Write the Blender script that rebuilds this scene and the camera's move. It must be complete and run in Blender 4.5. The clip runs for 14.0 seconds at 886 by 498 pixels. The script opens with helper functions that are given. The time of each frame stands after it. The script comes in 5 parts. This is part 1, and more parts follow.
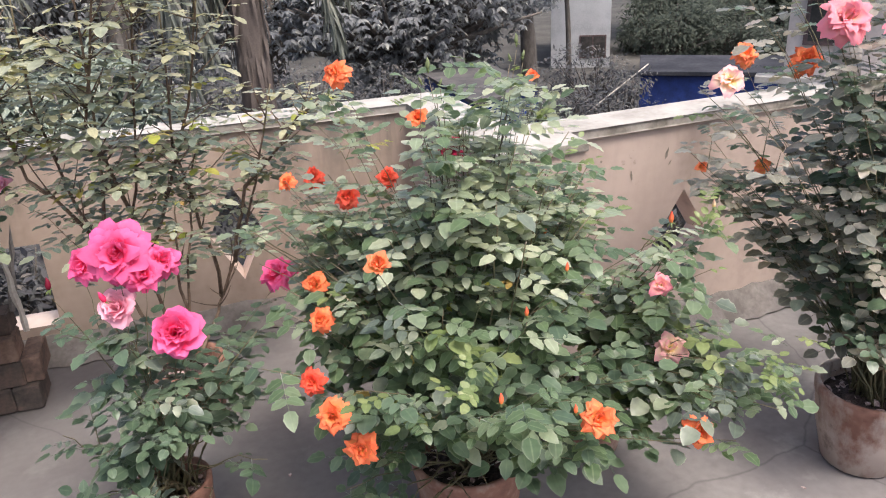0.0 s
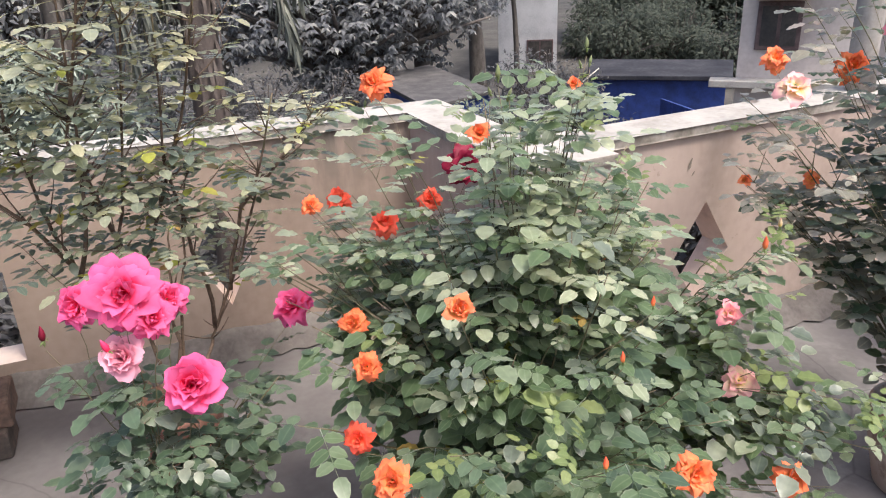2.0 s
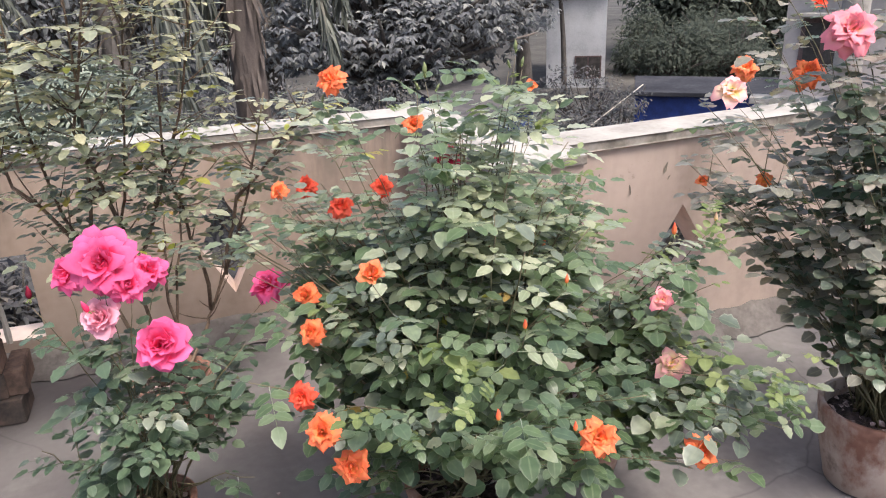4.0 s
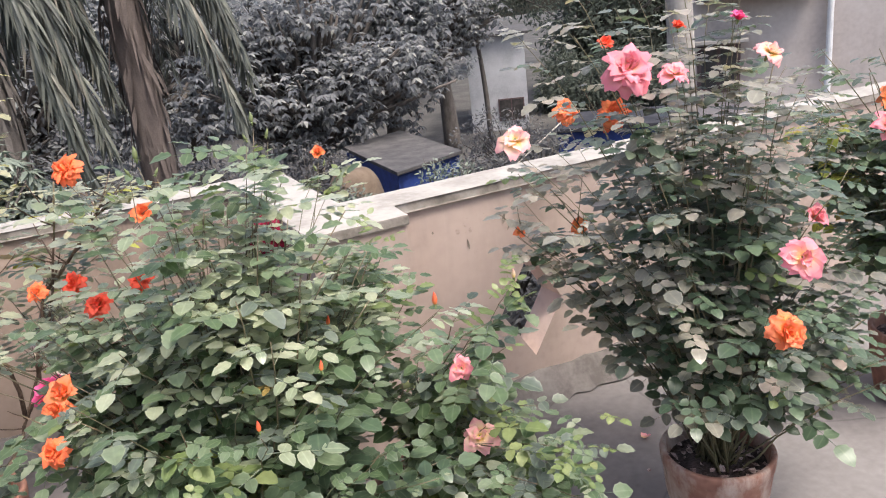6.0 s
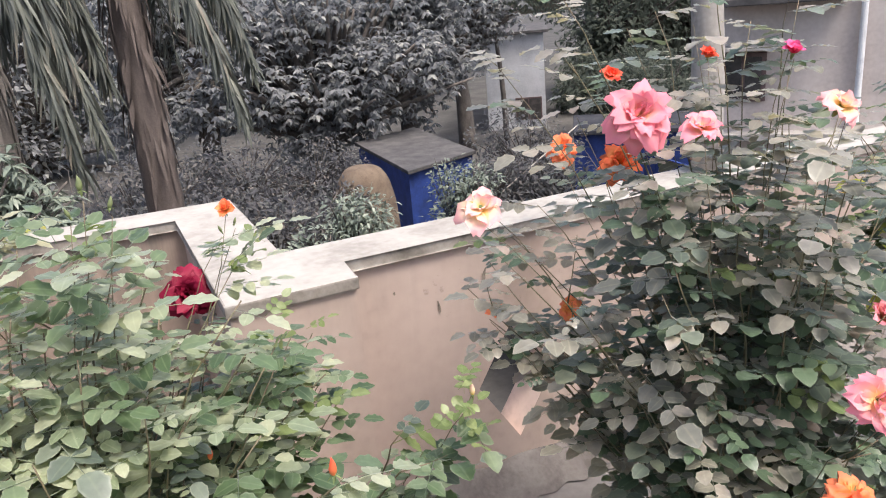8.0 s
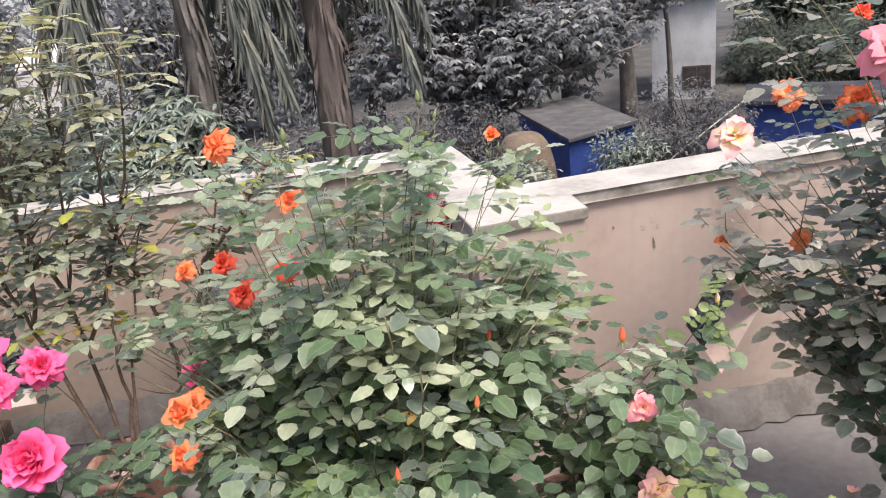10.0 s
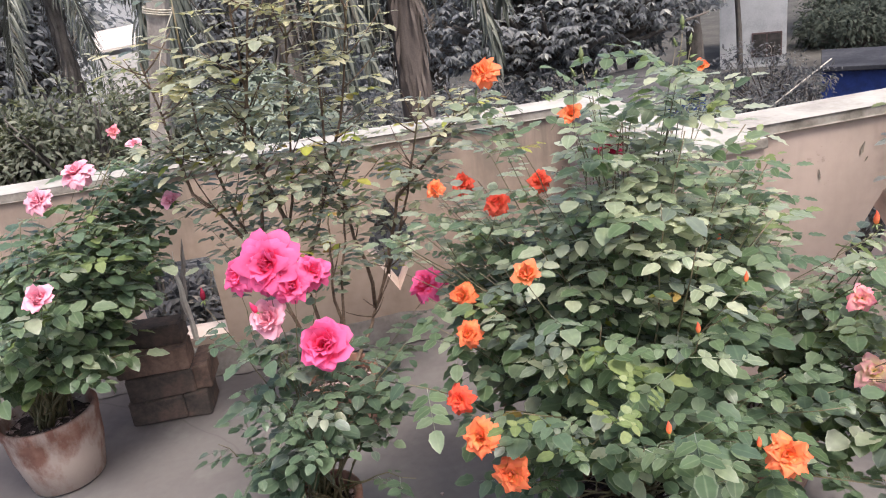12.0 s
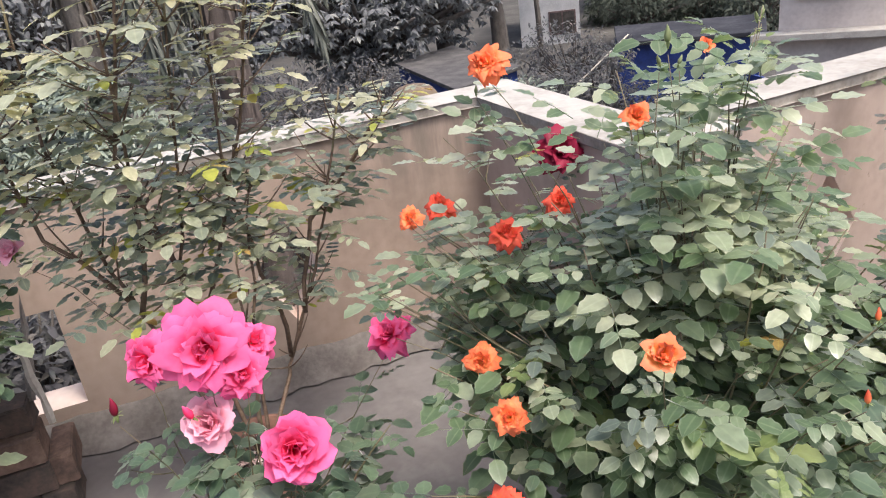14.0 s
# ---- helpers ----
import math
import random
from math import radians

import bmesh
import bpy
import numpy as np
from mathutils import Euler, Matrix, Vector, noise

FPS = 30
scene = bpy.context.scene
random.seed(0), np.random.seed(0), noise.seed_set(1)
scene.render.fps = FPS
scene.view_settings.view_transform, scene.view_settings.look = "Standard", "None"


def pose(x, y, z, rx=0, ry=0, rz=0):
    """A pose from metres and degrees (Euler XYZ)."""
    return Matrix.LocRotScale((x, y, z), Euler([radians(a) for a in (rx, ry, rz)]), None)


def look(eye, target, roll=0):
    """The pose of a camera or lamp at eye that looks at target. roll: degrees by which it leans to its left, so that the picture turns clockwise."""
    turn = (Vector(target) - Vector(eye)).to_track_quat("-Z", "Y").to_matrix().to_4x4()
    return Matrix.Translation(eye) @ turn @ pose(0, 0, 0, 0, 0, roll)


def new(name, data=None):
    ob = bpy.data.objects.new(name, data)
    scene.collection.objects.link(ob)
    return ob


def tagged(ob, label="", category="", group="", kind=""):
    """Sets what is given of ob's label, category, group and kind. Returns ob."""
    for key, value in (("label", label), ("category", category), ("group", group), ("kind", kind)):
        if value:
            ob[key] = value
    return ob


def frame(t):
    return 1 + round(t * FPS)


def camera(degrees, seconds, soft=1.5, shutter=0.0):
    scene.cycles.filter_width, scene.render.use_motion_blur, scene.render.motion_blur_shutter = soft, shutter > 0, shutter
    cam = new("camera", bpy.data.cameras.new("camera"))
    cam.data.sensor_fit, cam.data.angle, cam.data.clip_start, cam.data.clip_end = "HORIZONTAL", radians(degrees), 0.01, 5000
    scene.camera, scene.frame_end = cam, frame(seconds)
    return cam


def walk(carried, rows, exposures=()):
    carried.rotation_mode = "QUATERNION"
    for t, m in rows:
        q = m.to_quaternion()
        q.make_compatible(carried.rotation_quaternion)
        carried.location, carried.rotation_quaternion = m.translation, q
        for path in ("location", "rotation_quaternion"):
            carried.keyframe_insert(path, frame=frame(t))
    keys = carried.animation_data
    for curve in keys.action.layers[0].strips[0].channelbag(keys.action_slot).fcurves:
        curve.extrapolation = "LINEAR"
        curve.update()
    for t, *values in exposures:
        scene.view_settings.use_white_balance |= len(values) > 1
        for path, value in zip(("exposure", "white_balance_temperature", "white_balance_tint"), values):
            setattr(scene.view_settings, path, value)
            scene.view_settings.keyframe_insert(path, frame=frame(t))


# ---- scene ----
cam = camera(60.1, 14.0, 1.1)
# seconds, the eye in metres, and the turn in degrees
PATH = [
    (0, 0.000, 0.000, 1.465, 67.00, 2.80, -21.00),
    (0.5, 0.035, 0.088, 1.433, 65.94, 4.15, -18.13),
    (1, -0.063, 0.189, 1.454, 65.54, 3.74, -18.79),
    (1.5, -0.143, 0.269, 1.447, 66.05, 2.80, -23.96),
    (2, -0.122, 0.276, 1.446, 67.14, 2.23, -25.02),
    (2.5, 0.054, 0.226, 1.439, 68.54, 3.21, -20.87),
    (2.7, 0.108, 0.206, 1.422, 68.77, 4.29, -17.84),
    (4.8, -0.037, -0.045, 1.436, 68.82, 0.70, -28.38),
    (5, 0.020, -0.053, 1.432, 69.79, 1.28, -30.79),
    (5.5, 0.267, -0.026, 1.415, 71.22, 4.84, -27.93),
    (6, 0.405, 0.010, 1.419, 71.57, 6.24, -26.74),
    (6.5, 0.408, 0.173, 1.428, 71.68, 4.91, -27.54),
    (7, 0.394, 0.335, 1.434, 71.02, 3.22, -28.86),
    (7.5, 0.506, 0.380, 1.425, 70.35, 2.57, -30.52),
    (8, 0.742, 0.394, 1.435, 71.37, 4.71, -25.14),
    (8.5, 0.772, 0.420, 1.430, 71.91, 5.28, -15.68),
    (8.7, 0.730, 0.429, 1.424, 72.32, 4.85, -12.37),
    (10.8, 0.419, 0.107, 1.412, 68.72, 6.52, -14.30),
    (11, 0.403, 0.085, 1.393, 68.66, 7.67, -9.91),
    (11.5, 0.244, 0.095, 1.398, 68.48, 8.61, -6.37),
    (12, 0.045, 0.097, 1.412, 68.93, 7.68, -9.98),
    (12.5, -0.013, 0.168, 1.409, 69.34, 6.67, -13.25),
    (13, -0.000, 0.366, 1.419, 69.03, 8.03, -14.30),
    (13.5, -0.023, 0.497, 1.382, 67.00, 8.48, -16.40),
    (14, -0.159, 0.603, 1.404, 65.86, 7.18, -24.45),
]
walk(cam, [(t, pose(x, y, z, rx, ry, rz)) for t, x, y, z, rx, ry, rz in PATH], [(0, 0.86), (14, 0.86)])

# ---------------------------------------------------------------- light
world = bpy.data.worlds.new("sky")
scene.world = world
world.use_nodes = True
_n, _l = world.node_tree.nodes, world.node_tree.links
_n.clear()
sky = _n.new("ShaderNodeTexSky")
sky.sky_type = "NISHITA"
sky.sun_disc = False
sky.sun_elevation = radians(64)
sky.sun_rotation = radians(156)
sky.air_density, sky.dust_density, sky.ozone_density = 1.0, 5.0, 1.0
_bg = _n.new("ShaderNodeBackground")
_bg.inputs[1].default_value = 0.155
_out = _n.new("ShaderNodeOutputWorld")
_l.new(sky.outputs[0], _bg.inputs[0])
_l.new(_bg.outputs[0], _out.inputs[0])

sun_data = bpy.data.lights.new("sun", "SUN")
sun_data.energy, sun_data.angle, sun_data.color = 2.2, radians(18), (1.0, 0.95, 0.87)
sun = new("sun", sun_data)
sun.matrix_world = look((0.9, -2.0, 4.5), (0, 0, 0))

# ---------------------------------------------------------------- materials


def mat(name, colours, rough=0.7, scale=8.0, fine=60.0, bump=0.3, dist=0.004, metal=0.0, spec=0.5, streak=0.0):
    """A surface whose colour wanders between three tones at two scales, with relief."""
    m = bpy.data.materials.new(name)
    m.use_nodes = True
    nt = m.node_tree
    N, L = nt.nodes, nt.links
    bsdf = N["Principled BSDF"]
    co = N.new("ShaderNodeTexCoord")
    mapping = N.new("ShaderNodeMapping")
    L.new(co.outputs["Object"], mapping.inputs[0])
    mapping.inputs["Scale"].default_value = (1, 1, 1 - 0.8 * streak)
    a = N.new("ShaderNodeTexNoise")
    a.inputs["Scale"].default_value, a.inputs["Detail"].default_value, a.inputs["Roughness"].default_value = scale, 6, 0.6
    b = N.new("ShaderNodeTexNoise")
    b.inputs["Scale"].default_value, b.inputs["Detail"].default_value = fine, 5
    L.new(mapping.outputs[0], a.inputs[0])
    L.new(co.outputs["Object"], b.inputs[0])
    ramp = N.new("ShaderNodeValToRGB")
    ramp.color_ramp.elements[0].position, ramp.color_ramp.elements[1].position = 0.32, 0.7
    ramp.color_ramp.elements[0].color = (*colours[0], 1)
    ramp.color_ramp.elements[1].color = (*colours[2], 1)
    mid = ramp.color_ramp.elements.new(0.5)
    mid.color = (*colours[1], 1)
    mix = N.new("ShaderNodeMath")
    mix.operation = "MULTIPLY_ADD"
    mix.inputs[1].default_value, mix.inputs[2].default_value = 0.35, -0.175
    L.new(b.outputs[0], mix.inputs[0])
    add = N.new("ShaderNodeMath")
    add.operation = "ADD"
    L.new(a.outputs[0], add.inputs[0])
    L.new(mix.outputs[0], add.inputs[1])
    L.new(add.outputs[0], ramp.inputs[0])
    L.new(ramp.outputs[0], bsdf.inputs["Base Color"])
    bu = N.new("ShaderNodeBump")
    bu.inputs["Strength"].default_value, bu.inputs["Distance"].default_value = bump, dist
    L.new(add.outputs[0], bu.inputs["Height"])
    L.new(bu.outputs[0], bsdf.inputs["Normal"])
    bsdf.inputs["Roughness"].default_value, bsdf.inputs["Metallic"].default_value = rough, metal
    bsdf.inputs["Specular IOR Level"].default_value = spec
    return m


def random_value(nt):
    """A number that differs from object to object and from loose piece to loose piece."""
    N, L = nt.nodes, nt.links
    oi, ge = N.new("ShaderNodeObjectInfo"), N.new("ShaderNodeNewGeometry")
    ad = N.new("ShaderNodeMath")
    ad.operation = "ADD"
    L.new(oi.outputs["Random"], ad.inputs[0])
    L.new(ge.outputs["Random Per Island"], ad.inputs[1])
    fr = N.new("ShaderNodeMath")
    fr.operation = "FRACT"
    L.new(ad.outputs[0], fr.inputs[0])
    return fr.outputs[0]


def leaf_mat(name, tones, rough=0.4, glow=0.22, vein=(0.16, 0.24, 0.10), spec=0.5, gain=1.3, bloom=0.0, thru=(1.3, 1.3, 0.75)):
    """Foliage: every leaf takes its own tone; a paler midrib; light passes through a little."""
    m = bpy.data.materials.new(name)
    m.use_nodes = True
    nt = m.node_tree
    N, L = nt.nodes, nt.links
    bsdf, out = N["Principled BSDF"], N["Material Output"]
    ramp = N.new("ShaderNodeValToRGB")
    els = ramp.color_ramp.elements
    els[0].position, els[0].color = tones[0][0], (*tones[0][1], 1)
    els[1].position, els[1].color = tones[-1][0], (*tones[-1][1], 1)
    for p, c in tones[1:-1]:
        els.new(p).color = (*c, 1)
    L.new(random_value(nt), ramp.inputs[0])
    uv = N.new("ShaderNodeUVMap")
    sep = N.new("ShaderNodeSeparateXYZ")
    L.new(uv.outputs[0], sep.inputs[0])
    rib = N.new("ShaderNodeMapRange")
    rib.inputs["From Min"].default_value, rib.inputs["From Max"].default_value = 0.0, 0.16
    rib.inputs["To Min"].default_value, rib.inputs["To Max"].default_value = 0.38, 0.0
    L.new(sep.outputs[0], rib.inputs[0])
    mixc = N.new("ShaderNodeMix")
    mixc.data_type = "RGBA"
    L.new(rib.outputs[0], mixc.inputs["Factor"])
    L.new(ramp.outputs[0], mixc.inputs["A"])
    mixc.inputs["B"].default_value = (*vein, 1)
    # pale rim paints a bright halo round the leaf, scaled by bloom
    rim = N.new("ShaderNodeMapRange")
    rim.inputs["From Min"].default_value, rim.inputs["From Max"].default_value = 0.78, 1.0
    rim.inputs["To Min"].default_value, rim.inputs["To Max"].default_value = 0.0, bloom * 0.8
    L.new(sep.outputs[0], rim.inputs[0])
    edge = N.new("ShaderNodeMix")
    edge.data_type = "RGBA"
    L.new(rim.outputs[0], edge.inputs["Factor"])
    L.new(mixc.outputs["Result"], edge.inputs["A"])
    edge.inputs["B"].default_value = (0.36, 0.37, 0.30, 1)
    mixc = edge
    noi = N.new("ShaderNodeTexNoise")
    noi.inputs["Scale"].default_value, noi.inputs["Detail"].default_value = 70, 4
    co = N.new("ShaderNodeTexCoord")
    L.new(co.outputs["Object"], noi.inputs[0])
    dull = N.new("ShaderNodeMix")
    dull.data_type, dull.blend_type = "RGBA", "MULTIPLY"
    dull.inputs["Factor"].default_value = 0.5
    L.new(mixc.outputs["Result"], dull.inputs["A"])
    L.new(noi.outputs[0], dull.inputs["B"])
    bright = N.new("ShaderNodeMix")
    bright.data_type, bright.blend_type = "RGBA", "MULTIPLY"
    bright.inputs["Factor"].default_value = 1.0
    L.new(dull.outputs["Result"], bright.inputs["A"])
    bright.inputs["B"].default_value = (gain, gain, gain, 1)
    L.new(bright.outputs["Result"], bsdf.inputs["Base Color"])
    bsdf.inputs["Roughness"].default_value = rough
    bsdf.inputs["Specular IOR Level"].default_value = spec
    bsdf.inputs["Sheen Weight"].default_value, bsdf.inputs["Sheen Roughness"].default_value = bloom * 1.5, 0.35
    bu = N.new("ShaderNodeBump")
    bu.inputs["Strength"].default_value, bu.inputs["Distance"].default_value = 0.35, 0.002
    L.new(noi.outputs[0], bu.inputs["Height"])
    L.new(bu.outputs[0], bsdf.inputs["Normal"])
    tr = N.new("ShaderNodeBsdfTranslucent")
    lit = N.new("ShaderNodeMix")
    lit.data_type, lit.blend_type = "RGBA", "MULTIPLY"
    lit.inputs["Factor"].default_value = 1.0
    L.new(bright.outputs["Result"], lit.inputs["A"])
    lit.inputs["B"].default_value = (*thru, 1)
    L.new(lit.outputs["Result"], tr.inputs[0])
    ms = N.new("ShaderNodeMixShader")
    ms.inputs[0].default_value = glow
    L.new(bsdf.outputs[0], ms.inputs[1])
    L.new(tr.outputs[0], ms.inputs[2])
    L.new(ms.outputs[0], out.inputs[0])
    return m


def petal_mat(name, heart, body, tip, glow=0.3):
    """Petals: a gradient from the heart of the bloom to the petals' rims."""
    m = bpy.data.materials.new(name)
    m.use_nodes = True
    nt = m.node_tree
    N, L = nt.nodes, nt.links
    bsdf, out = N["Principled BSDF"], N["Material Output"]
    uv = N.new("ShaderNodeUVMap")
    sep = N.new("ShaderNodeSeparateXYZ")
    L.new(uv.outputs[0], sep.inputs[0])
    noi = N.new("ShaderNodeTexNoise")
    noi.inputs["Scale"].default_value = 90
    co = N.new("ShaderNodeTexCoord")
    L.new(co.outputs["Object"], noi.inputs[0])
    ad = N.new("ShaderNodeMath")
    ad.operation = "MULTIPLY_ADD"
    ad.inputs[1].default_value = 0.3
    L.new(noi.outputs[0], ad.inputs[0])
    L.new(sep.outputs[1], ad.inputs[2])
    ramp = N.new("ShaderNodeValToRGB")
    els = ramp.color_ramp.elements
    els[0].position, els[0].color = 0.2, (*heart, 1)
    els[1].position, els[1].color = 1.12, (*tip, 1)
    els.new(0.6).color = (*body, 1)
    L.new(ad.outputs[0], ramp.inputs[0])
    hsv = N.new("ShaderNodeHueSaturation")
    rv = N.new("ShaderNodeMapRange")
    L.new(random_value(nt), rv.inputs[0])
    rv.inputs["To Min"].default_value, rv.inputs["To Max"].default_value = 0.82, 1.12
    L.new(rv.outputs[0], hsv.inputs["Value"])
    L.new(ramp.outputs[0], hsv.inputs["Color"])
    L.new(hsv.outputs[0], bsdf.inputs["Base Color"])
    bsdf.inputs["Roughness"].default_value = 0.55
    bsdf.inputs["Specular IOR Level"].default_value = 0.3
    tr = N.new("ShaderNodeBsdfTranslucent")
    L.new(hsv.outputs[0], tr.inputs[0])
    ms = N.new("ShaderNodeMixShader")
    ms.inputs[0].default_value = glow
    L.new(bsdf.outputs[0], ms.inputs[1])
    L.new(tr.outputs[0], ms.inputs[2])
    L.new(ms.outputs[0], out.inputs[0])
    return m


CEMENT = mat("cement_floor", ((0.138, 0.124, 0.122), (0.186, 0.17, 0.167), (0.235, 0.22, 0.216)), 0.8, 1.6, 38, 0.25, 0.004)


def overlay(m, make, colour, amount):
    """Lays marks with a shape of their own over a material's colour; make(N, L) gives the mask."""
    N, L = m.node_tree.nodes, m.node_tree.links
    bsdf = N["Principled BSDF"]
    old = bsdf.inputs["Base Color"].links[0].from_socket
    mask = make(N, L)
    k = N.new("ShaderNodeMath")
    k.operation, k.use_clamp = "MULTIPLY", True
    k.inputs[1].default_value = amount
    L.new(mask, k.inputs[0])
    mix = N.new("ShaderNodeMix")
    mix.data_type = "RGBA"
    L.new(k.outputs[0], mix.inputs["Factor"])
    L.new(old, mix.inputs["A"])
    mix.inputs["B"].default_value = (*colour, 1)
    L.new(mix.outputs["Result"], bsdf.inputs["Base Color"])


def cracks(N, L, scale=0.5, wide=0.0028):
    co, n, v = N.new("ShaderNodeTexCoord"), N.new("ShaderNodeTexNoise"), N.new("ShaderNodeTexVoronoi")
    n.inputs["Scale"].default_value, n.inputs["Detail"].default_value = 3.0, 4
    add = N.new("ShaderNodeMix")
    add.data_type, add.blend_type = "RGBA", "ADD"
    add.inputs["Factor"].default_value = 0.12
    L.new(co.outputs["Object"], n.inputs[0])
    L.new(co.outputs["Object"], add.inputs["A"])
    L.new(n.outputs["Color"], add.inputs["B"])
    v.feature = "DISTANCE_TO_EDGE"
    v.inputs["Scale"].default_value = scale
    L.new(add.outputs["Result"], v.inputs["Vector"])
    r = N.new("ShaderNodeMapRange")
    r.inputs["From Max"].default_value = wide
    r.inputs["To Min"].default_value, r.inputs["To Max"].default_value = 1.0, 0.0
    L.new(v.outputs["Distance"], r.inputs[0])
    return r.outputs[0]


def blotches(N, L, size=(1, 1, 1), scale=2.0, lo=0.52, hi=0.68, seed=0.0):
    co, mp, n = N.new("ShaderNodeTexCoord"), N.new("ShaderNodeMapping"), N.new("ShaderNodeTexNoise")
    mp.inputs["Scale"].default_value = size
    mp.inputs["Location"].default_value = (seed, seed * 0.7, 0)
    n.inputs["Scale"].default_value, n.inputs["Detail"].default_value, n.inputs["Roughness"].default_value = scale, 7, 0.62
    L.new(co.outputs["Object"], mp.inputs[0])
    L.new(mp.outputs[0], n.inputs[0])
    r = N.new("ShaderNodeMapRange")
    r.inputs["From Min"].default_value, r.inputs["From Max"].default_value = lo, hi
    L.new(n.outputs[0], r.inputs[0])
    return r.outputs[0]


overlay(CEMENT, lambda N, L: blotches(N, L, (1, 1, 1), 1.3, 0.5, 0.7), (0.14, 0.122, 0.128), 0.55)
overlay(CEMENT, lambda N, L: blotches(N, L, (1, 1, 1), 5.0, 0.58, 0.68, 3.0), (0.32, 0.31, 0.295), 0.45)


def dark_side(N, L):
    """A darker tone over the floor's low-x side, with a ragged border."""
    co, sep, n = N.new("ShaderNodeTexCoord"), N.new("ShaderNodeSeparateXYZ"), N.new("ShaderNodeTexNoise")
    n.inputs["Scale"].default_value, n.inputs["Detail"].default_value = 1.7, 7
    L.new(co.outputs["Object"], sep.inputs[0])
    L.new(co.outputs["Object"], n.inputs[0])
    a = N.new("ShaderNodeMath")
    a.operation = "MULTIPLY_ADD"
    a.inputs[1].default_value = 2.6
    L.new(n.outputs[0], a.inputs[0])
    L.new(sep.outputs[0], a.inputs[2])
    r = N.new("ShaderNodeMapRange")
    r.inputs["From Min"].default_value, r.inputs["From Max"].default_value = 1.1, 2.6
    r.inputs["To Min"].default_value, r.inputs["To Max"].default_value = 1.0, 0.0
    L.new(a.outputs[0], r.inputs[0])
    return r.outputs[0]


overlay(CEMENT, dark_side, (0.085, 0.075, 0.077), 0.6)
overlay(CEMENT, lambda N, L: blotches(N, L, (1, 1, 1), 3.2, 0.52, 0.72, 9.0), (0.23, 0.215, 0.21), 0.4)
overlay(CEMENT, lambda N, L: cracks(N, L), (0.07, 0.064, 0.064), 0.55)
FILLET = mat("rough_cement", ((0.098, 0.086, 0.079), (0.150, 0.131, 0.124), (0.203, 0.184, 0.173)), 0.9, 7, 60, 0.7, 0.01)
PLASTER = mat("beige_plaster", ((0.335, 0.258, 0.222), (0.43, 0.335, 0.293), (0.475, 0.375, 0.33)), 0.85, 2.2, 26, 0.25, 0.003, streak=0.75)
CAP = mat("limewashed_cap", ((0.27, 0.245, 0.222), (0.365, 0.338, 0.312), (0.43, 0.40, 0.372)), 0.8, 5, 45, 0.3, 0.003)
CAP_EDGE = mat("blotched_coping_edge", ((0.14, 0.122, 0.104), (0.26, 0.23, 0.205), (0.36, 0.33, 0.30)), 0.9, 9, 60, 0.4, 0.004)
# paler copy of the wall plaster; skylight on the reveals is in its tone
REVEAL = mat("cream_reveal", ((0.54, 0.42, 0.36), (0.68, 0.54, 0.47), (0.74, 0.6, 0.53)), 0.8, 6, 40, 0.25, 0.003)
ALGAE = mat("algae_stain", ((0.13, 0.115, 0.095), (0.2, 0.17, 0.14), (0.28, 0.235, 0.195)), 0.9, 9, 60, 0.3, 0.002)
PLASTER_OLD = mat("streaked_plaster", ((0.285, 0.212, 0.176), (0.37, 0.28, 0.232), (0.425, 0.328, 0.275)), 0.85, 2.2, 26, 0.25, 0.003, streak=0.75)


def rundown(N, L):
    """Streaks of old algae that run down from the coping."""
    streak = blotches(N, L, (1, 1, 0.12), 9.0, 0.42, 0.62, 1.7)
    patch = blotches(N, L, (1, 1, 0.6), 1.6, 0.42, 0.6, 4.0)
    co, sp, r = N.new("ShaderNodeTexCoord"), N.new("ShaderNodeSeparateXYZ"), N.new("ShaderNodeMapRange")
    L.new(co.outputs["Object"], sp.inputs[0])
    r.inputs["From Min"].default_value, r.inputs["From Max"].default_value = 0.42, 0.78
    L.new(sp.outputs[2], r.inputs[0])
    a, b = N.new("ShaderNodeMath"), N.new("ShaderNodeMath")
    a.operation = b.operation = "MULTIPLY"
    L.new(streak, a.inputs[0])
    L.new(patch, a.inputs[1])
    L.new(a.outputs[0], b.inputs[0])
    L.new(r.outputs[0], b.inputs[1])
    return b.outputs[0]


overlay(PLASTER_OLD, rundown, (0.15, 0.125, 0.105), 1.0)
overlay(PLASTER, rundown, (0.17, 0.14, 0.115), 0.4)
overlay(PLASTER, lambda N, L: blotches(N, L, (1, 1, 0.5), 2.4, 0.55, 0.75, 6.0), (0.33, 0.25, 0.2), 0.5)
overlay(PLASTER, lambda N, L: blotches(N, L, (1, 1, 1), 14, 0.66, 0.72, 2.0), (0.2, 0.15, 0.12), 0.7)
overlay(CAP, lambda N, L: blotches(N, L, (1, 1, 1), 6, 0.56, 0.72, 2.0), (0.3, 0.275, 0.25), 0.55)
TERRACOTTA = mat("old_terracotta", ((0.16, 0.075, 0.058), (0.26, 0.13, 0.095), (0.42, 0.30, 0.25)), 0.85, 7, 50, 0.4, 0.004)
TERRACOTTA_PALE = mat("limy_terracotta", ((0.15, 0.068, 0.05), (0.235, 0.115, 0.085), (0.34, 0.22, 0.18)), 0.85, 5, 45, 0.4, 0.004)
overlay(TERRACOTTA_PALE, lambda N, L: blotches(N, L, (1, 1, 0.55), 6, 0.42, 0.53, 5.0), (0.45, 0.38, 0.34), 0.8)
overlay(TERRACOTTA_PALE, lambda N, L: blotches(N, L, (1, 1, 0.7), 11, 0.58, 0.66, 8.0), (0.11, 0.07, 0.055), 0.6)
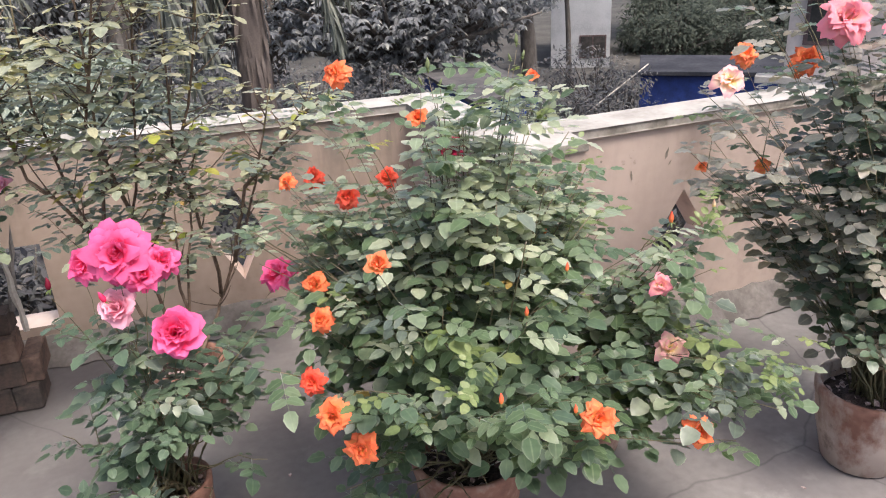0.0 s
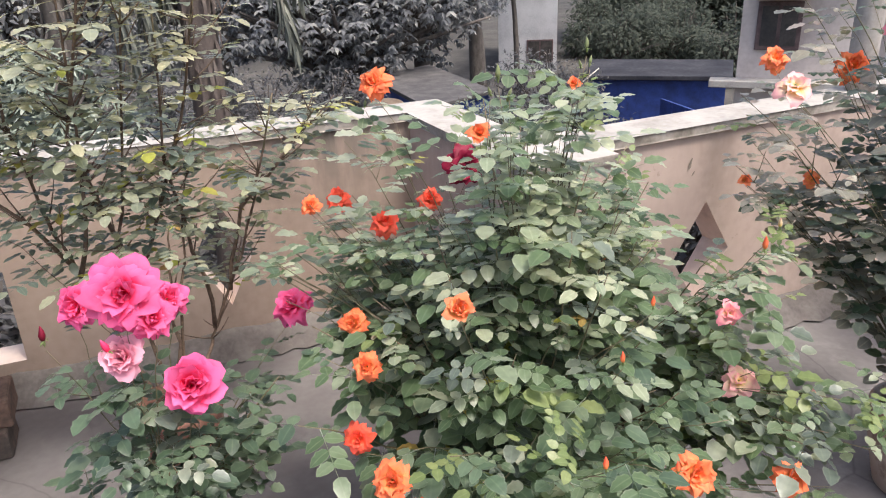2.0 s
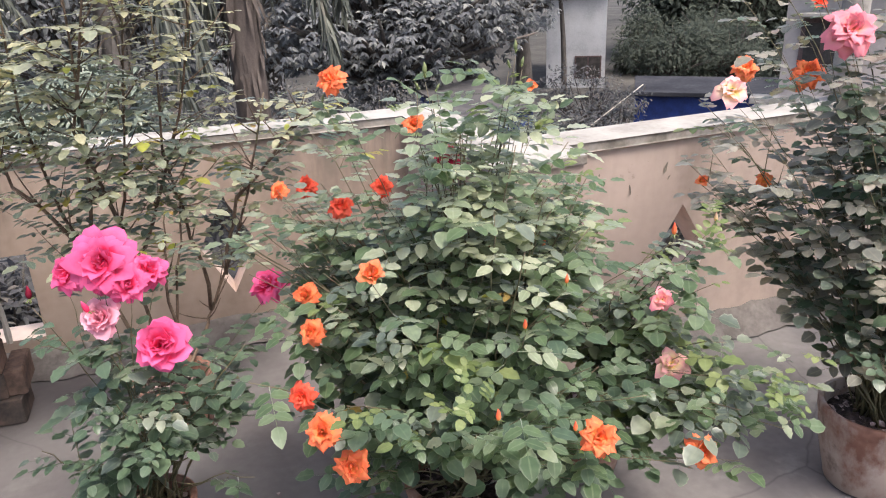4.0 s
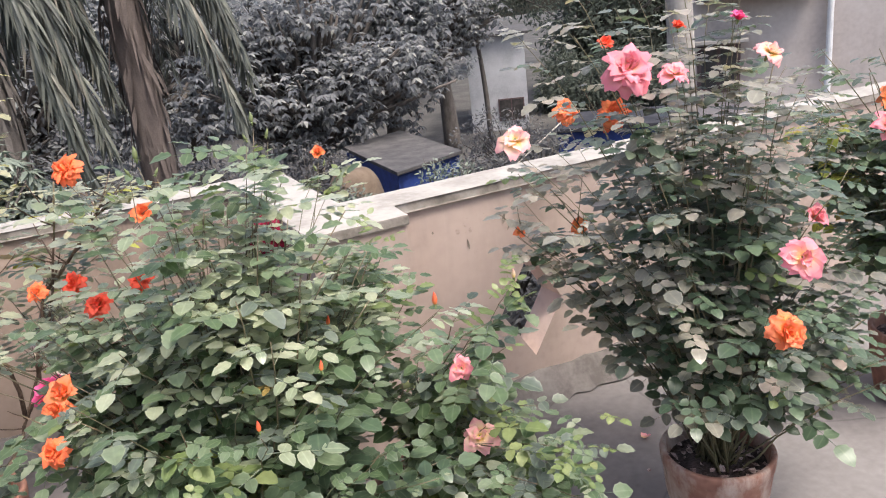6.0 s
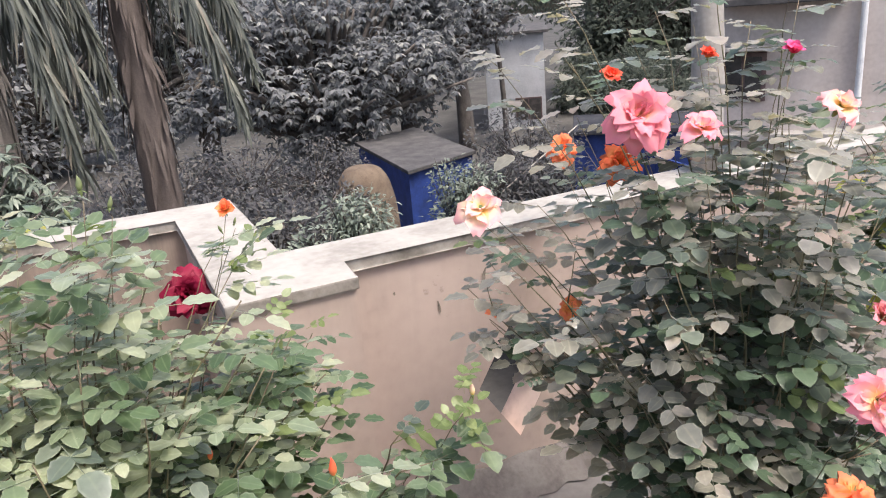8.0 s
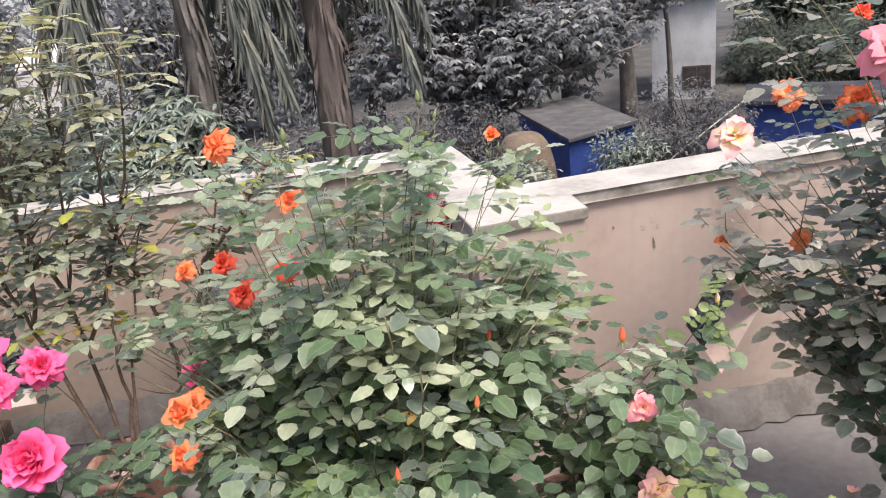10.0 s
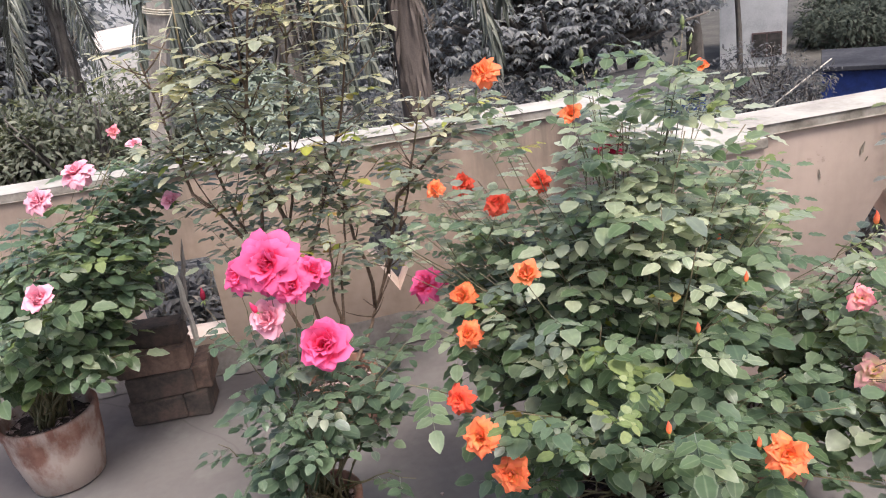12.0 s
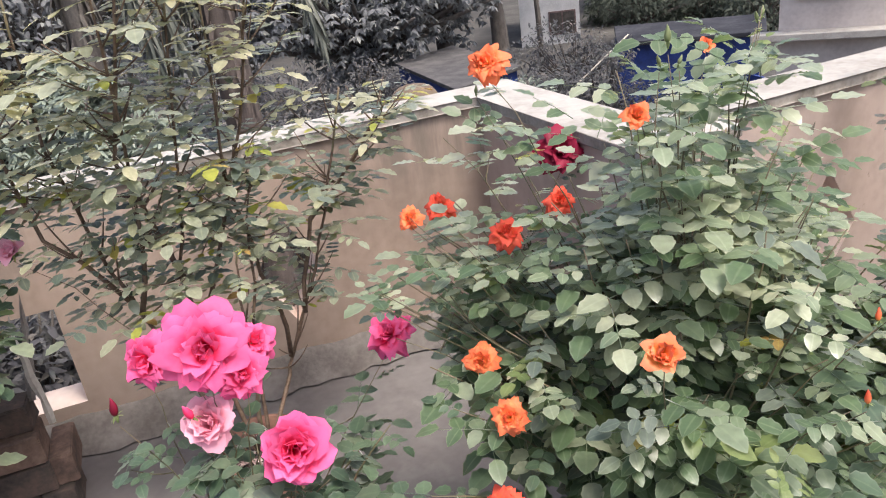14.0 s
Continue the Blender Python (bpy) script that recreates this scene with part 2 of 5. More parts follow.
SOIL = mat("dark_soil", ((0.02, 0.014, 0.012), (0.05, 0.035, 0.032), (0.10, 0.07, 0.07)), 0.95, 40, 160, 0.9, 0.012)
LITTER = mat("dry_litter", ((0.1, 0.06, 0.06), (0.27, 0.19, 0.18), (0.6, 0.5, 0.47)), 0.9, 60, 200, 0.3)
CANE = mat("green_brown_cane", ((0.06, 0.055, 0.03), (0.11, 0.10, 0.05), (0.17, 0.12, 0.07)), 0.6, 30, 140, 0.3, 0.001)
WOODY = mat("brown_woody_cane", ((0.07, 0.045, 0.03), (0.13, 0.085, 0.06), (0.20, 0.14, 0.10)), 0.75, 30, 140, 0.4, 0.002)
YOUNG = mat("young_green_stem", ((0.1, 0.095, 0.05), (0.15, 0.12, 0.07), (0.19, 0.13, 0.085)), 0.5, 30, 140, 0.2, 0.001)
BRICK = mat("worn_brick", ((0.065, 0.045, 0.04), (0.13, 0.083, 0.066), (0.21, 0.138, 0.11)), 0.9, 12, 80, 0.7, 0.005)
BRICK_DARK = mat("dark_brown_brick", ((0.035, 0.03, 0.028), (0.065, 0.05, 0.045), (0.12, 0.08, 0.066)), 0.9, 12, 80, 0.7, 0.005)
OLD_WOOD = mat("weathered_wood", ((0.14, 0.12, 0.11), (0.24, 0.21, 0.195), (0.34, 0.31, 0.29)), 0.85, 14, 90, 0.5, 0.004, streak=0.95)
PALE_WOOD = mat("pale_split_wood", ((0.36, 0.31, 0.27), (0.52, 0.47, 0.42), (0.64, 0.6, 0.55)), 0.8, 18, 90, 0.4, 0.003, streak=0.95)
TWINE = mat("grey_twine", ((0.25, 0.22, 0.18), (0.38, 0.34, 0.28), (0.5, 0.46, 0.4)), 0.9, 60, 200, 0.3, 0.001)
POST = mat("grey_post", ((0.2, 0.175, 0.16), (0.3, 0.275, 0.255), (0.4, 0.37, 0.345)), 0.85, 9, 60, 0.4, 0.003, streak=0.9)
SEPAL = mat("green_bud", ((0.12, 0.15, 0.06), (0.17, 0.2, 0.085), (0.24, 0.2, 0.1)), 0.5, 30, 140, 0.2, 0.001)
EARTH = mat("garden_earth", ((0.04, 0.037, 0.036), (0.065, 0.06, 0.057), (0.1, 0.092, 0.085)), 0.95, 0.5, 6, 0.8, 0.05)
BLUE = mat("blue_painted_sheet", ((0.012, 0.028, 0.12), (0.018, 0.042, 0.19), (0.026, 0.06, 0.25)), 0.6, 3, 22, 0.2)
ROOF = mat("grey_sheet_roof", ((0.045, 0.042, 0.045), (0.075, 0.07, 0.072), (0.115, 0.105, 0.105)), 0.85, 2, 20, 0.3)
DARK_ROOF = mat("dark_sheet_roof", ((0.024, 0.025, 0.032), (0.04, 0.041, 0.05), (0.066, 0.065, 0.074)), 0.95, 0.7, 8, 0.3, spec=0.1)
SAND = mat("tan_sand", ((0.10, 0.07, 0.05), (0.145, 0.105, 0.076), (0.18, 0.135, 0.1)), 0.95, 3, 30, 0.5, 0.02)
WHITEWASH = mat("white_house_paint", ((0.36, 0.36, 0.38), (0.46, 0.46, 0.48), (0.54, 0.54, 0.56)), 0.8, 0.8, 14, 0.2)
HOUSE_PAINT = mat("aged_house_paint", ((0.42, 0.362, 0.337), (0.53, 0.463, 0.433), (0.62, 0.555, 0.525)), 0.8, 0.8, 14, 0.2)
HOUSE_GREY = mat("pinkish_house_paint", ((0.36, 0.335, 0.33), (0.46, 0.43, 0.42), (0.54, 0.51, 0.5)), 0.8, 0.6, 9, 0.2)
HOUSE_DARK = mat("dark_opening", ((0.02, 0.018, 0.018), (0.04, 0.035, 0.033), (0.075, 0.065, 0.06)), 0.5, 4, 30, 0.1)
WINDOW_WOOD = mat("brown_shutter", ((0.06, 0.035, 0.035), (0.11, 0.07, 0.07), (0.16, 0.11, 0.1)), 0.6, 6, 50, 0.2)
PIPE = mat("white_plastic_pipe", ((0.6, 0.6, 0.62), (0.72, 0.72, 0.74), (0.8, 0.8, 0.8)), 0.45, 6, 40, 0.05)
BARK = mat("dark_bark", ((0.06, 0.051, 0.047), (0.1, 0.086, 0.078), (0.16, 0.138, 0.122)), 0.9, 5, 40, 0.8, 0.02, streak=0.8)
PALM_DRY = mat("dry_palm_sheath", ((0.06, 0.046, 0.042), (0.095, 0.074, 0.067), (0.14, 0.112, 0.1)), 0.9, 6, 50, 0.6, 0.01, streak=0.9)

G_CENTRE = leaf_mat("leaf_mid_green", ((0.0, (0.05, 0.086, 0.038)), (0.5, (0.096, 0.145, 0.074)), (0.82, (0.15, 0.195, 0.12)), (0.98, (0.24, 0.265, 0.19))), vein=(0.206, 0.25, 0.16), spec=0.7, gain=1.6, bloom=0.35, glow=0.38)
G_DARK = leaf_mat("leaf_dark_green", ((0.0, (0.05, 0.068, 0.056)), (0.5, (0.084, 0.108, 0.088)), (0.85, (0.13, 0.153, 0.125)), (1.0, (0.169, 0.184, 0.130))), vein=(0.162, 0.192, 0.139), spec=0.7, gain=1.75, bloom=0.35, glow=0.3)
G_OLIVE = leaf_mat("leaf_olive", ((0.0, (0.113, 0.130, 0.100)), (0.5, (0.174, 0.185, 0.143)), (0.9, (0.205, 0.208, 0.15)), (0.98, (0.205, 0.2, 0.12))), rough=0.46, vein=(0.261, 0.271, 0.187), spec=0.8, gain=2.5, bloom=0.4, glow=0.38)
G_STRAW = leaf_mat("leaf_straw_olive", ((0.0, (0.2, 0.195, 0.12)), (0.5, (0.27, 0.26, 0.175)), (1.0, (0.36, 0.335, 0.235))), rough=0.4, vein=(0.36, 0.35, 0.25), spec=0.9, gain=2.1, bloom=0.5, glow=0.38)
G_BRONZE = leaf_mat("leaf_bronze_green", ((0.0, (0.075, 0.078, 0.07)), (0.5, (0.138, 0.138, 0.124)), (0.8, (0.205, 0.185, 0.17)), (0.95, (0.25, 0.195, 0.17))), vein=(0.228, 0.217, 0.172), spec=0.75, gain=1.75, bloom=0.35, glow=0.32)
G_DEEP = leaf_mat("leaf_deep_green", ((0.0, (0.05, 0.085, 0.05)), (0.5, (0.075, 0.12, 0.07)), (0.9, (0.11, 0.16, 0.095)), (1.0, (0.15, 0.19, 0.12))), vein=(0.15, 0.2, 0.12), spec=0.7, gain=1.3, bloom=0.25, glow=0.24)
# pale green and bronze copies with the skylight on upper leaves painted in
G_TOPLIT = leaf_mat("leaf_pale_toplit", ((0.0, (0.14, 0.178, 0.112)), (0.5, (0.218, 0.245, 0.165)), (1.0, (0.325, 0.335, 0.245))), rough=0.32, vein=(0.34, 0.37, 0.27), spec=0.9, gain=1.85, bloom=0.5, glow=0.34)
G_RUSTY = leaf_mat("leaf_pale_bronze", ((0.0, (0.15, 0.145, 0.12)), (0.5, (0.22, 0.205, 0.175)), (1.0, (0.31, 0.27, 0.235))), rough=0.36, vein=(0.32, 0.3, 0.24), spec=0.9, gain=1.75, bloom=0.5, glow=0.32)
G_FRESH = leaf_mat("leaf_fresh_green", ((0.0, (0.181, 0.241, 0.091)), (0.5, (0.233, 0.299, 0.123)), (1.0, (0.316, 0.359, 0.157))), glow=0.35, vein=(0.318, 0.370, 0.194), gain=1.1)
G_YELLOW = leaf_mat("leaf_yellowing", ((0.0, (0.30, 0.34, 0.08)), (0.5, (0.42, 0.42, 0.09)), (1.0, (0.33, 0.2, 0.08))), glow=0.35, vein=(0.45, 0.42, 0.1))
# raised gain and flat bluish tones put distance haze into the crowns
T_DARK = leaf_mat("tree_leaf_dark", ((0.0, (0.075, 0.078, 0.088)), (0.5, (0.105, 0.107, 0.116)), (0.8, (0.15, 0.15, 0.152)), (1.0, (0.3, 0.295, 0.27))), rough=0.75, glow=0.45, vein=(0.12, 0.12, 0.12), spec=0.12, gain=2.6, thru=(1.1, 1.17, 1.22))
# darker tree leaf with the shade under the trees put into its colour
T_LOW = leaf_mat("undergrowth_leaf", ((0.0, (0.05, 0.047, 0.055)), (0.5, (0.072, 0.068, 0.075)), (0.9, (0.10, 0.1, 0.095)), (1.0, (0.2, 0.17, 0.15))), rough=0.7, glow=0.4, vein=(0.08, 0.08, 0.08), spec=0.15, gain=2.3, thru=(1.1, 1.17, 1.22))
T_MANGO = leaf_mat("tree_leaf_greyish", ((0.0, (0.10, 0.13, 0.115)), (0.5, (0.16, 0.195, 0.165)), (1.0, (0.26, 0.29, 0.24))), rough=0.4, glow=0.12, vein=(0.24, 0.27, 0.2), gain=1.25, thru=(1.1, 1.17, 1.22))
T_HEDGE = leaf_mat("hedge_leaf", ((0.0, (0.06, 0.07, 0.052)), (0.5, (0.1, 0.108, 0.082)), (0.85, (0.15, 0.15, 0.125)), (1.0, (0.26, 0.26, 0.21))), rough=0.6, glow=0.3, vein=(0.12, 0.13, 0.1), spec=0.3, gain=1.6)
# haze of distance is put into these pale, even tones
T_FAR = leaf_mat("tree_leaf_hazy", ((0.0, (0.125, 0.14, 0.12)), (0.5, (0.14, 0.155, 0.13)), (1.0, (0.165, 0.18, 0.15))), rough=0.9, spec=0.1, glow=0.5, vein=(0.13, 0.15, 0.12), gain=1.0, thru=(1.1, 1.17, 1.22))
T_PALM = leaf_mat("palm_leaflet", ((0.0, (0.07, 0.075, 0.066)), (0.5, (0.105, 0.112, 0.095)), (0.9, (0.15, 0.155, 0.125)), (1.0, (0.19, 0.165, 0.13))), rough=0.4, glow=0.15, vein=(0.18, 0.18, 0.12), gain=1.35, thru=(1.1, 1.17, 1.22))

ORANGE = petal_mat("orange_petals", (0.97, 0.55, 0.14), (0.97, 0.36, 0.12), (0.97, 0.23, 0.1))
APRICOT = petal_mat("apricot_petals", (0.97, 0.57, 0.11), (0.97, 0.4, 0.12), (0.97, 0.27, 0.13))
CORAL = petal_mat("coral_petals", (0.95, 0.34, 0.1), (0.95, 0.2, 0.09), (0.95, 0.13, 0.08))
HOT_PINK = petal_mat("hot_pink_petals", (0.93, 0.04, 0.15), (0.95, 0.075, 0.235), (0.96, 0.17, 0.41), 0.4)
PALE_PINK = petal_mat("pale_pink_petals", (0.88, 0.26, 0.36), (0.9, 0.36, 0.48), (0.92, 0.46, 0.58))
SALMON = petal_mat("salmon_petals", (0.95, 0.66, 0.3), (0.94, 0.46, 0.42), (0.94, 0.32, 0.4))
CREAM = petal_mat("cream_pink_petals", (0.92, 0.66, 0.14), (0.93, 0.7, 0.5), (0.93, 0.46, 0.48))
CRIMSON = petal_mat("crimson_petals", (0.10, 0.003, 0.012), (0.19, 0.005, 0.026), (0.28, 0.01, 0.045))

# ---------------------------------------------------------------- mesh helpers


def mesh_of(name, verts, faces, material, uvs=None, smooth=True):
    me = bpy.data.meshes.new(name)
    me.from_pydata([tuple(v) for v in verts], [], faces)
    if uvs is not None:
        layer = me.uv_layers.new(name="UVMap")
        idx = np.zeros(len(me.loops), dtype=np.int32)
        me.loops.foreach_get("vertex_index", idx)
        layer.data.foreach_set("uv", np.asarray(uvs, dtype=np.float32)[idx].ravel())
    for m in material if isinstance(material, (list, tuple)) else (material,):
        me.materials.append(m)
    if smooth:
        me.shade_smooth()
    me.update()
    return me


def part(name, bm, material, parent=None, label="", smooth=False):
    """Links a bmesh as one mesh object, under parent if one is given."""
    me = bpy.data.meshes.new(name)
    bm.to_mesh(me)
    bm.free()
    me.materials.append(material)
    if smooth:
        me.shade_smooth()
    ob = new(name, me)
    if parent is not None:
        ob.parent = parent
    return tagged(ob, label=label)


def part_mesh(name, me, parent=None, label="", m=None, kind=""):
    ob = new(name, me)
    if parent is not None:
        ob.parent = parent
    if m is not None:
        ob.matrix_basis = m
    return tagged(ob, label=label, kind=kind)


def thing(name, at, label, category, group="", kind=""):
    ob = new(name)
    ob.empty_display_size = 0.1
    ob.location = at
    return tagged(ob, label, category, group, kind)


def box_bm(lo, hi, bevel=0.0, seg=2, rough=0.0, cuts=0, seed=1):
    bm = bmesh.new()
    bmesh.ops.create_cube(bm, size=1)
    for v in bm.verts:
        v.co = Vector([lo[i] + (v.co[i] + 0.5) * (hi[i] - lo[i]) for i in range(3)])
    if bevel:
        bmesh.ops.bevel(bm, geom=bm.edges[:], offset=bevel, segments=seg, affect="EDGES", profile=0.5)
    if cuts:
        bmesh.ops.subdivide_edges(bm, edges=bm.edges[:], cuts=cuts, use_grid_fill=True)
    if rough:
        rnd = random.Random(seed)
        for v in bm.verts:
            v.co += Vector((rnd.uniform(-1, 1), rnd.uniform(-1, 1), rnd.uniform(-1, 1))) * rough
    return bm


def prism_bm(outline, z0, z1, bevel=0.0):
    """An upright prism over an outline of (x, y), counter-clockwise."""
    bm = bmesh.new()
    low = [bm.verts.new((x, y, z0)) for x, y in outline]
    top = [bm.verts.new((x, y, z1)) for x, y in outline]
    bm.faces.new(low[::-1])
    bm.faces.new(top)
    n = len(outline)
    for i in range(n):
        bm.faces.new((low[i], low[(i + 1) % n], top[(i + 1) % n], top[i]))
    if bevel:
        bmesh.ops.bevel(bm, geom=bm.edges[:], offset=bevel, segments=2, affect="EDGES", profile=0.6)
    return bm


def lathe_bm(profile, seg=40, wobble=0.0, seed=3):
    """A turned body from (radius, height) pairs."""
    rnd = random.Random(seed)
    ph = [rnd.uniform(0, 6.28) for _ in range(3)]
    bm = bmesh.new()
    rings = []
    for r, z in profile:
        ring = []
        for i in range(seg):
            a = 2 * math.pi * i / seg
            k = 1 + wobble * (math.sin(2 * a + ph[0] + 9 * z) + 0.6 * math.sin(3 * a + ph[1]) + 0.4 * math.sin(5 * a + ph[2]))
            ring.append(bm.verts.new((r * k * math.cos(a), r * k * math.sin(a), z)))
        rings.append(ring)
    for lo, hi in zip(rings, rings[1:]):
        for i in range(seg):
            bm.faces.new((lo[i], lo[(i + 1) % seg], hi[(i + 1) % seg], hi[i]))
    bm.faces.new(rings[0][::-1])
    bm.faces.new(rings[-1])
    return bm


def tube(points, radii, sides, verts, faces, uvs=None):
    """Appends a tapered tube along points."""
    pts = [Vector(p) for p in points]
    base = len(verts)
    up = Vector((0.31, 0.17, 0.93))
    for i, p in enumerate(pts):
        d = (pts[min(i + 1, len(pts) - 1)] - pts[max(i - 1, 0)])
        d = d.normalized() if d.length > 1e-9 else Vector((0, 0, 1))
        s = d.cross(up)
        if s.length < 0.05:
            s = d.cross(Vector((1, 0, 0)))
        s.normalize()
        q = s.cross(d)
        for k in range(sides):
            a = 2 * math.pi * k / sides
            verts.append(p + (s * math.cos(a) + q * math.sin(a)) * radii[i])
            if uvs is not None:
                uvs.append((0.5, i / len(pts)))
    for i in range(len(pts) - 1):
        for k in range(sides):
            a, b = base + i * sides + k, base + i * sides + (k + 1) % sides
            faces.append((a, b, b + sides, a + sides))
    faces.append(tuple(base + k for k in range(sides))[::-1])
    faces.append(tuple(base + (len(pts) - 1) * sides + k for k in range(sides)))


def bend(a, c, b, n=9):
    """Points of a curve from a to b, drawn towards c."""
    a, b, c = Vector(a), Vector(b), Vector(c)
    return [a * (1 - t) ** 2 + c * 2 * t * (1 - t) + b * t * t for t in (i / (n - 1) for i in range(n))]

# ---------------------------------------------------------------- terrace
ground = part("ground", box_bm((-150, -120, -6.3), (150, 180, -6.0)), EARTH)
tagged(ground, "dark bare garden earth far below the terrace", "ground", kind="structure")


def floor_bm():
    """The terrace slab, its top slightly uneven."""
    bm = bmesh.new()
    nx, ny = 90, 60
    x0, x1, y0, y1 = -4.6, 6.4, -3.2, 3.6
    grid = [[bm.verts.new((x0 + (x1 - x0) * i / nx, y0 + (y1 - y0) * j / ny,
             0.006 * noise.noise(Vector((i * 0.13, j * 0.12, 3.1))) - 0.004)) for i in range(nx + 1)] for j in range(ny + 1)]
    for j in range(ny):
        for i in range(nx):
            x, y = x0 + (x1 - x0) * (i + 0.5) / nx, y0 + (y1 - y0) * (j + 0.5) / ny
            if y < 2.28 or (x < 1.0 and y < 2.94 + 0.06 * (0.92 - x)):
                bm.faces.new((grid[j][i], grid[j][i + 1], grid[j + 1][i + 1], grid[j + 1][i]))
    bmesh.ops.delete(bm, geom=[v for v in bm.verts if not v.link_faces], context="VERTS")
    return bm


floor = part("floor", floor_bm(), CEMENT, smooth=True)
tagged(floor, "grey cement terrace floor, stained and finely cracked", "floor", kind="structure")
slab = part("house_below", prism_bm([(-4.6, -3.2), (6.4, -3.2), (6.4, 2.29), (1.09, 2.29), (1.09, 3.02), (-4.4, 3.33)], -6.0, -0.02), PLASTER)
tagged(slab, "plastered house walls carrying the terrace", "house", kind="structure")

# left wall: its front runs from LEFT0 towards -x, receding slightly
SKEW = math.atan(0.06)
WALL_H = 0.788


def wall_with_holes(x0, x1, h, thick, holes):
    """A wall along x with its front at y = 0; holes: ('diamond', x, z, half width, half height) or ('box', xa, xb, za, zb)."""
    bm = bmesh.new()
    cuts = []
    for hole in holes:
        cuts.append((hole[1] - hole[3], hole[1] + hole[3], hole) if hole[0] == "diamond" else (hole[1], hole[2], hole))
    cuts.sort()
    polys, reveals = [], []
    at = x0
    for a, b, hole in cuts:
        polys.append([(at, 0), (a, 0), (a, h), (at, h)])
        if hole[0] == "diamond":
            _, xm, zm, rw, rh = hole
            polys[-1] = [(at, 0), (a, 0), (a, zm), (a, h), (at, h)]
            polys += [[(a, 0), (xm, 0), (xm, zm - rh), (a, zm)], [(xm, 0), (b, 0), (b, zm), (xm, zm - rh)],
                      [(a, zm), (xm, zm + rh), (xm, h), (a, h)], [(xm, zm + rh), (b, zm), (b, h), (xm, h)]]
            reveals += [((xm, zm - rh), (a, zm)), ((b, zm), (xm, zm - rh)), ((a, zm), (xm, zm + rh)), ((xm, zm + rh), (b, zm))]
        else:
            _, a, b, za, zb = hole
            polys += [[(a, 0), (b, 0), (b, za), (a, za)], [(a, zb), (b, zb), (b, h), (a, h)]]
            reveals += [((b, za), (a, za)), ((a, za), (a, zb)), ((a, zb), (b, zb)), ((b, zb), (b, za))]
        at = b
    polys.append([(at, 0), (x1, 0), (x1, h), (at, h)])
    for p in polys:
        bm.faces.new([bm.verts.new((x, 0, z)) for x, z in p])
        bm.faces.new([bm.verts.new((x, thick, z)) for x, z in p[::-1]])
    for (xa, za), (xb, zb) in reveals:
        f = bm.faces.new([bm.verts.new(v) for v in ((xa, 0, za), (xb, 0, zb), (xb, thick, zb), (xa, thick, za))])
        f.material_index = 1
    for (xa, za), (xb, zb) in (((x1, h), (x0, h)), ((x0, 0), (x1, 0)), ((x0, h), (x0, 0)), ((x1, 0), (x1, h))):
        bm.faces.new([bm.verts.new(v) for v in ((xa, 0, za), (xa, thick, za), (xb, thick, zb), (xb, 0, zb))])
    bmesh.ops.remove_doubles(bm, verts=bm.verts[:], dist=0.0005)
    bmesh.ops.recalc_face_normals(bm, faces=bm.faces[:])
    return bm


wall_left = part("wall_left", wall_with_holes(-5.4, 0.0, WALL_H, 0.135, [("diamond", -0.73, 0.385, 0.105, 0.2), ("box", -1.77, -1.43, 0.13, 0.46)]), PLASTER_OLD)
wall_left.data.materials.append(REVEAL)
wall_left.matrix_basis = pose(0.927, 2.88, 0, 0, 0, -math.degrees(SKEW))
tagged(wall_left, "beige plastered parapet wall with a diamond opening", "wall", kind="structure")
wall_right = part("wall_right", wall_with_holes(1.09, 6.0, WALL_H, 0.13, [("diamond", 1.712, 0.347, 0.125, 0.197)]), PLASTER)
wall_right.data.materials.append(REVEAL)
wall_right.location = (0, 2.157, 0)
tagged(wall_right, "beige plastered parapet wall with a diamond opening", "wall", kind="structure")
wall_jog = part("wall_jog", prism_bm([(0.927, 2.027), (1.222, 2.027), (1.222, 2.155), (1.092, 2.155), (1.092, 2.297), (1.092, 3.015), (0.927, 3.02)], 0, WALL_H), PLASTER)
tagged(wall_jog, "short return of the parapet wall between its two lengths", "wall", kind="structure")


for x, z, w, h, turn in ((1.625, 0.69, 0.014, 0.045, 12), (1.483, 0.632, 0.007, 0.036, -8), (1.64, 0.655, 0.006, 0.02, 30), (1.36, 0.70, 0.008, 0.01, 0), (2.2, 0.6, 0.012, 0.03, 20)):
    bm = bmesh.new()
    rim = [bm.verts.new((w * math.cos(a) * (0.7 + 0.5 * noise.noise(Vector((a, x * 9, z * 9)))), -0.002, h * math.sin(a) * (0.7 + 0.5 * noise.noise(Vector((a + 5, x * 9, z)))))) for a in [i * 2 * math.pi / 12 for i in range(12)]]
    heart = bm.verts.new((0, 0.0, 0))
    for i in range(12):
        bm.faces.new((rim[i], rim[(i + 1) % 12], heart))
    chip = part("plaster_chip", bm, ALGAE, wall_right)
    chip.matrix_basis = pose(x, -0.0015, z, 0, turn, 0) @ Matrix.Diagonal((0.55, 1, 0.7, 1))


def cap_bm():
    """The Z-shaped coping on top of the three walls."""
    def left_y(x, back):
        return 2.872 + 0.06 * (0.92 - x) + back
    outline = [(0.917, 2.018), (1.23, 2.018), (1.23, 2.148), (6.0, 2.148), (6.0, 2.312), (1.112, 2.318), (1.112, left_y(1.112, 0.172)),
               (-4.4, left_y(-4.4, 0.172)), (-4.4, left_y(-4.4, 0)), (0.917, left_y(0.917, 0))]
    return prism_bm(outline, WALL_H, WALL_H + 0.032, 0.005)


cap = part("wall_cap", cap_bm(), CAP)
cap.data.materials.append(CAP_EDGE)
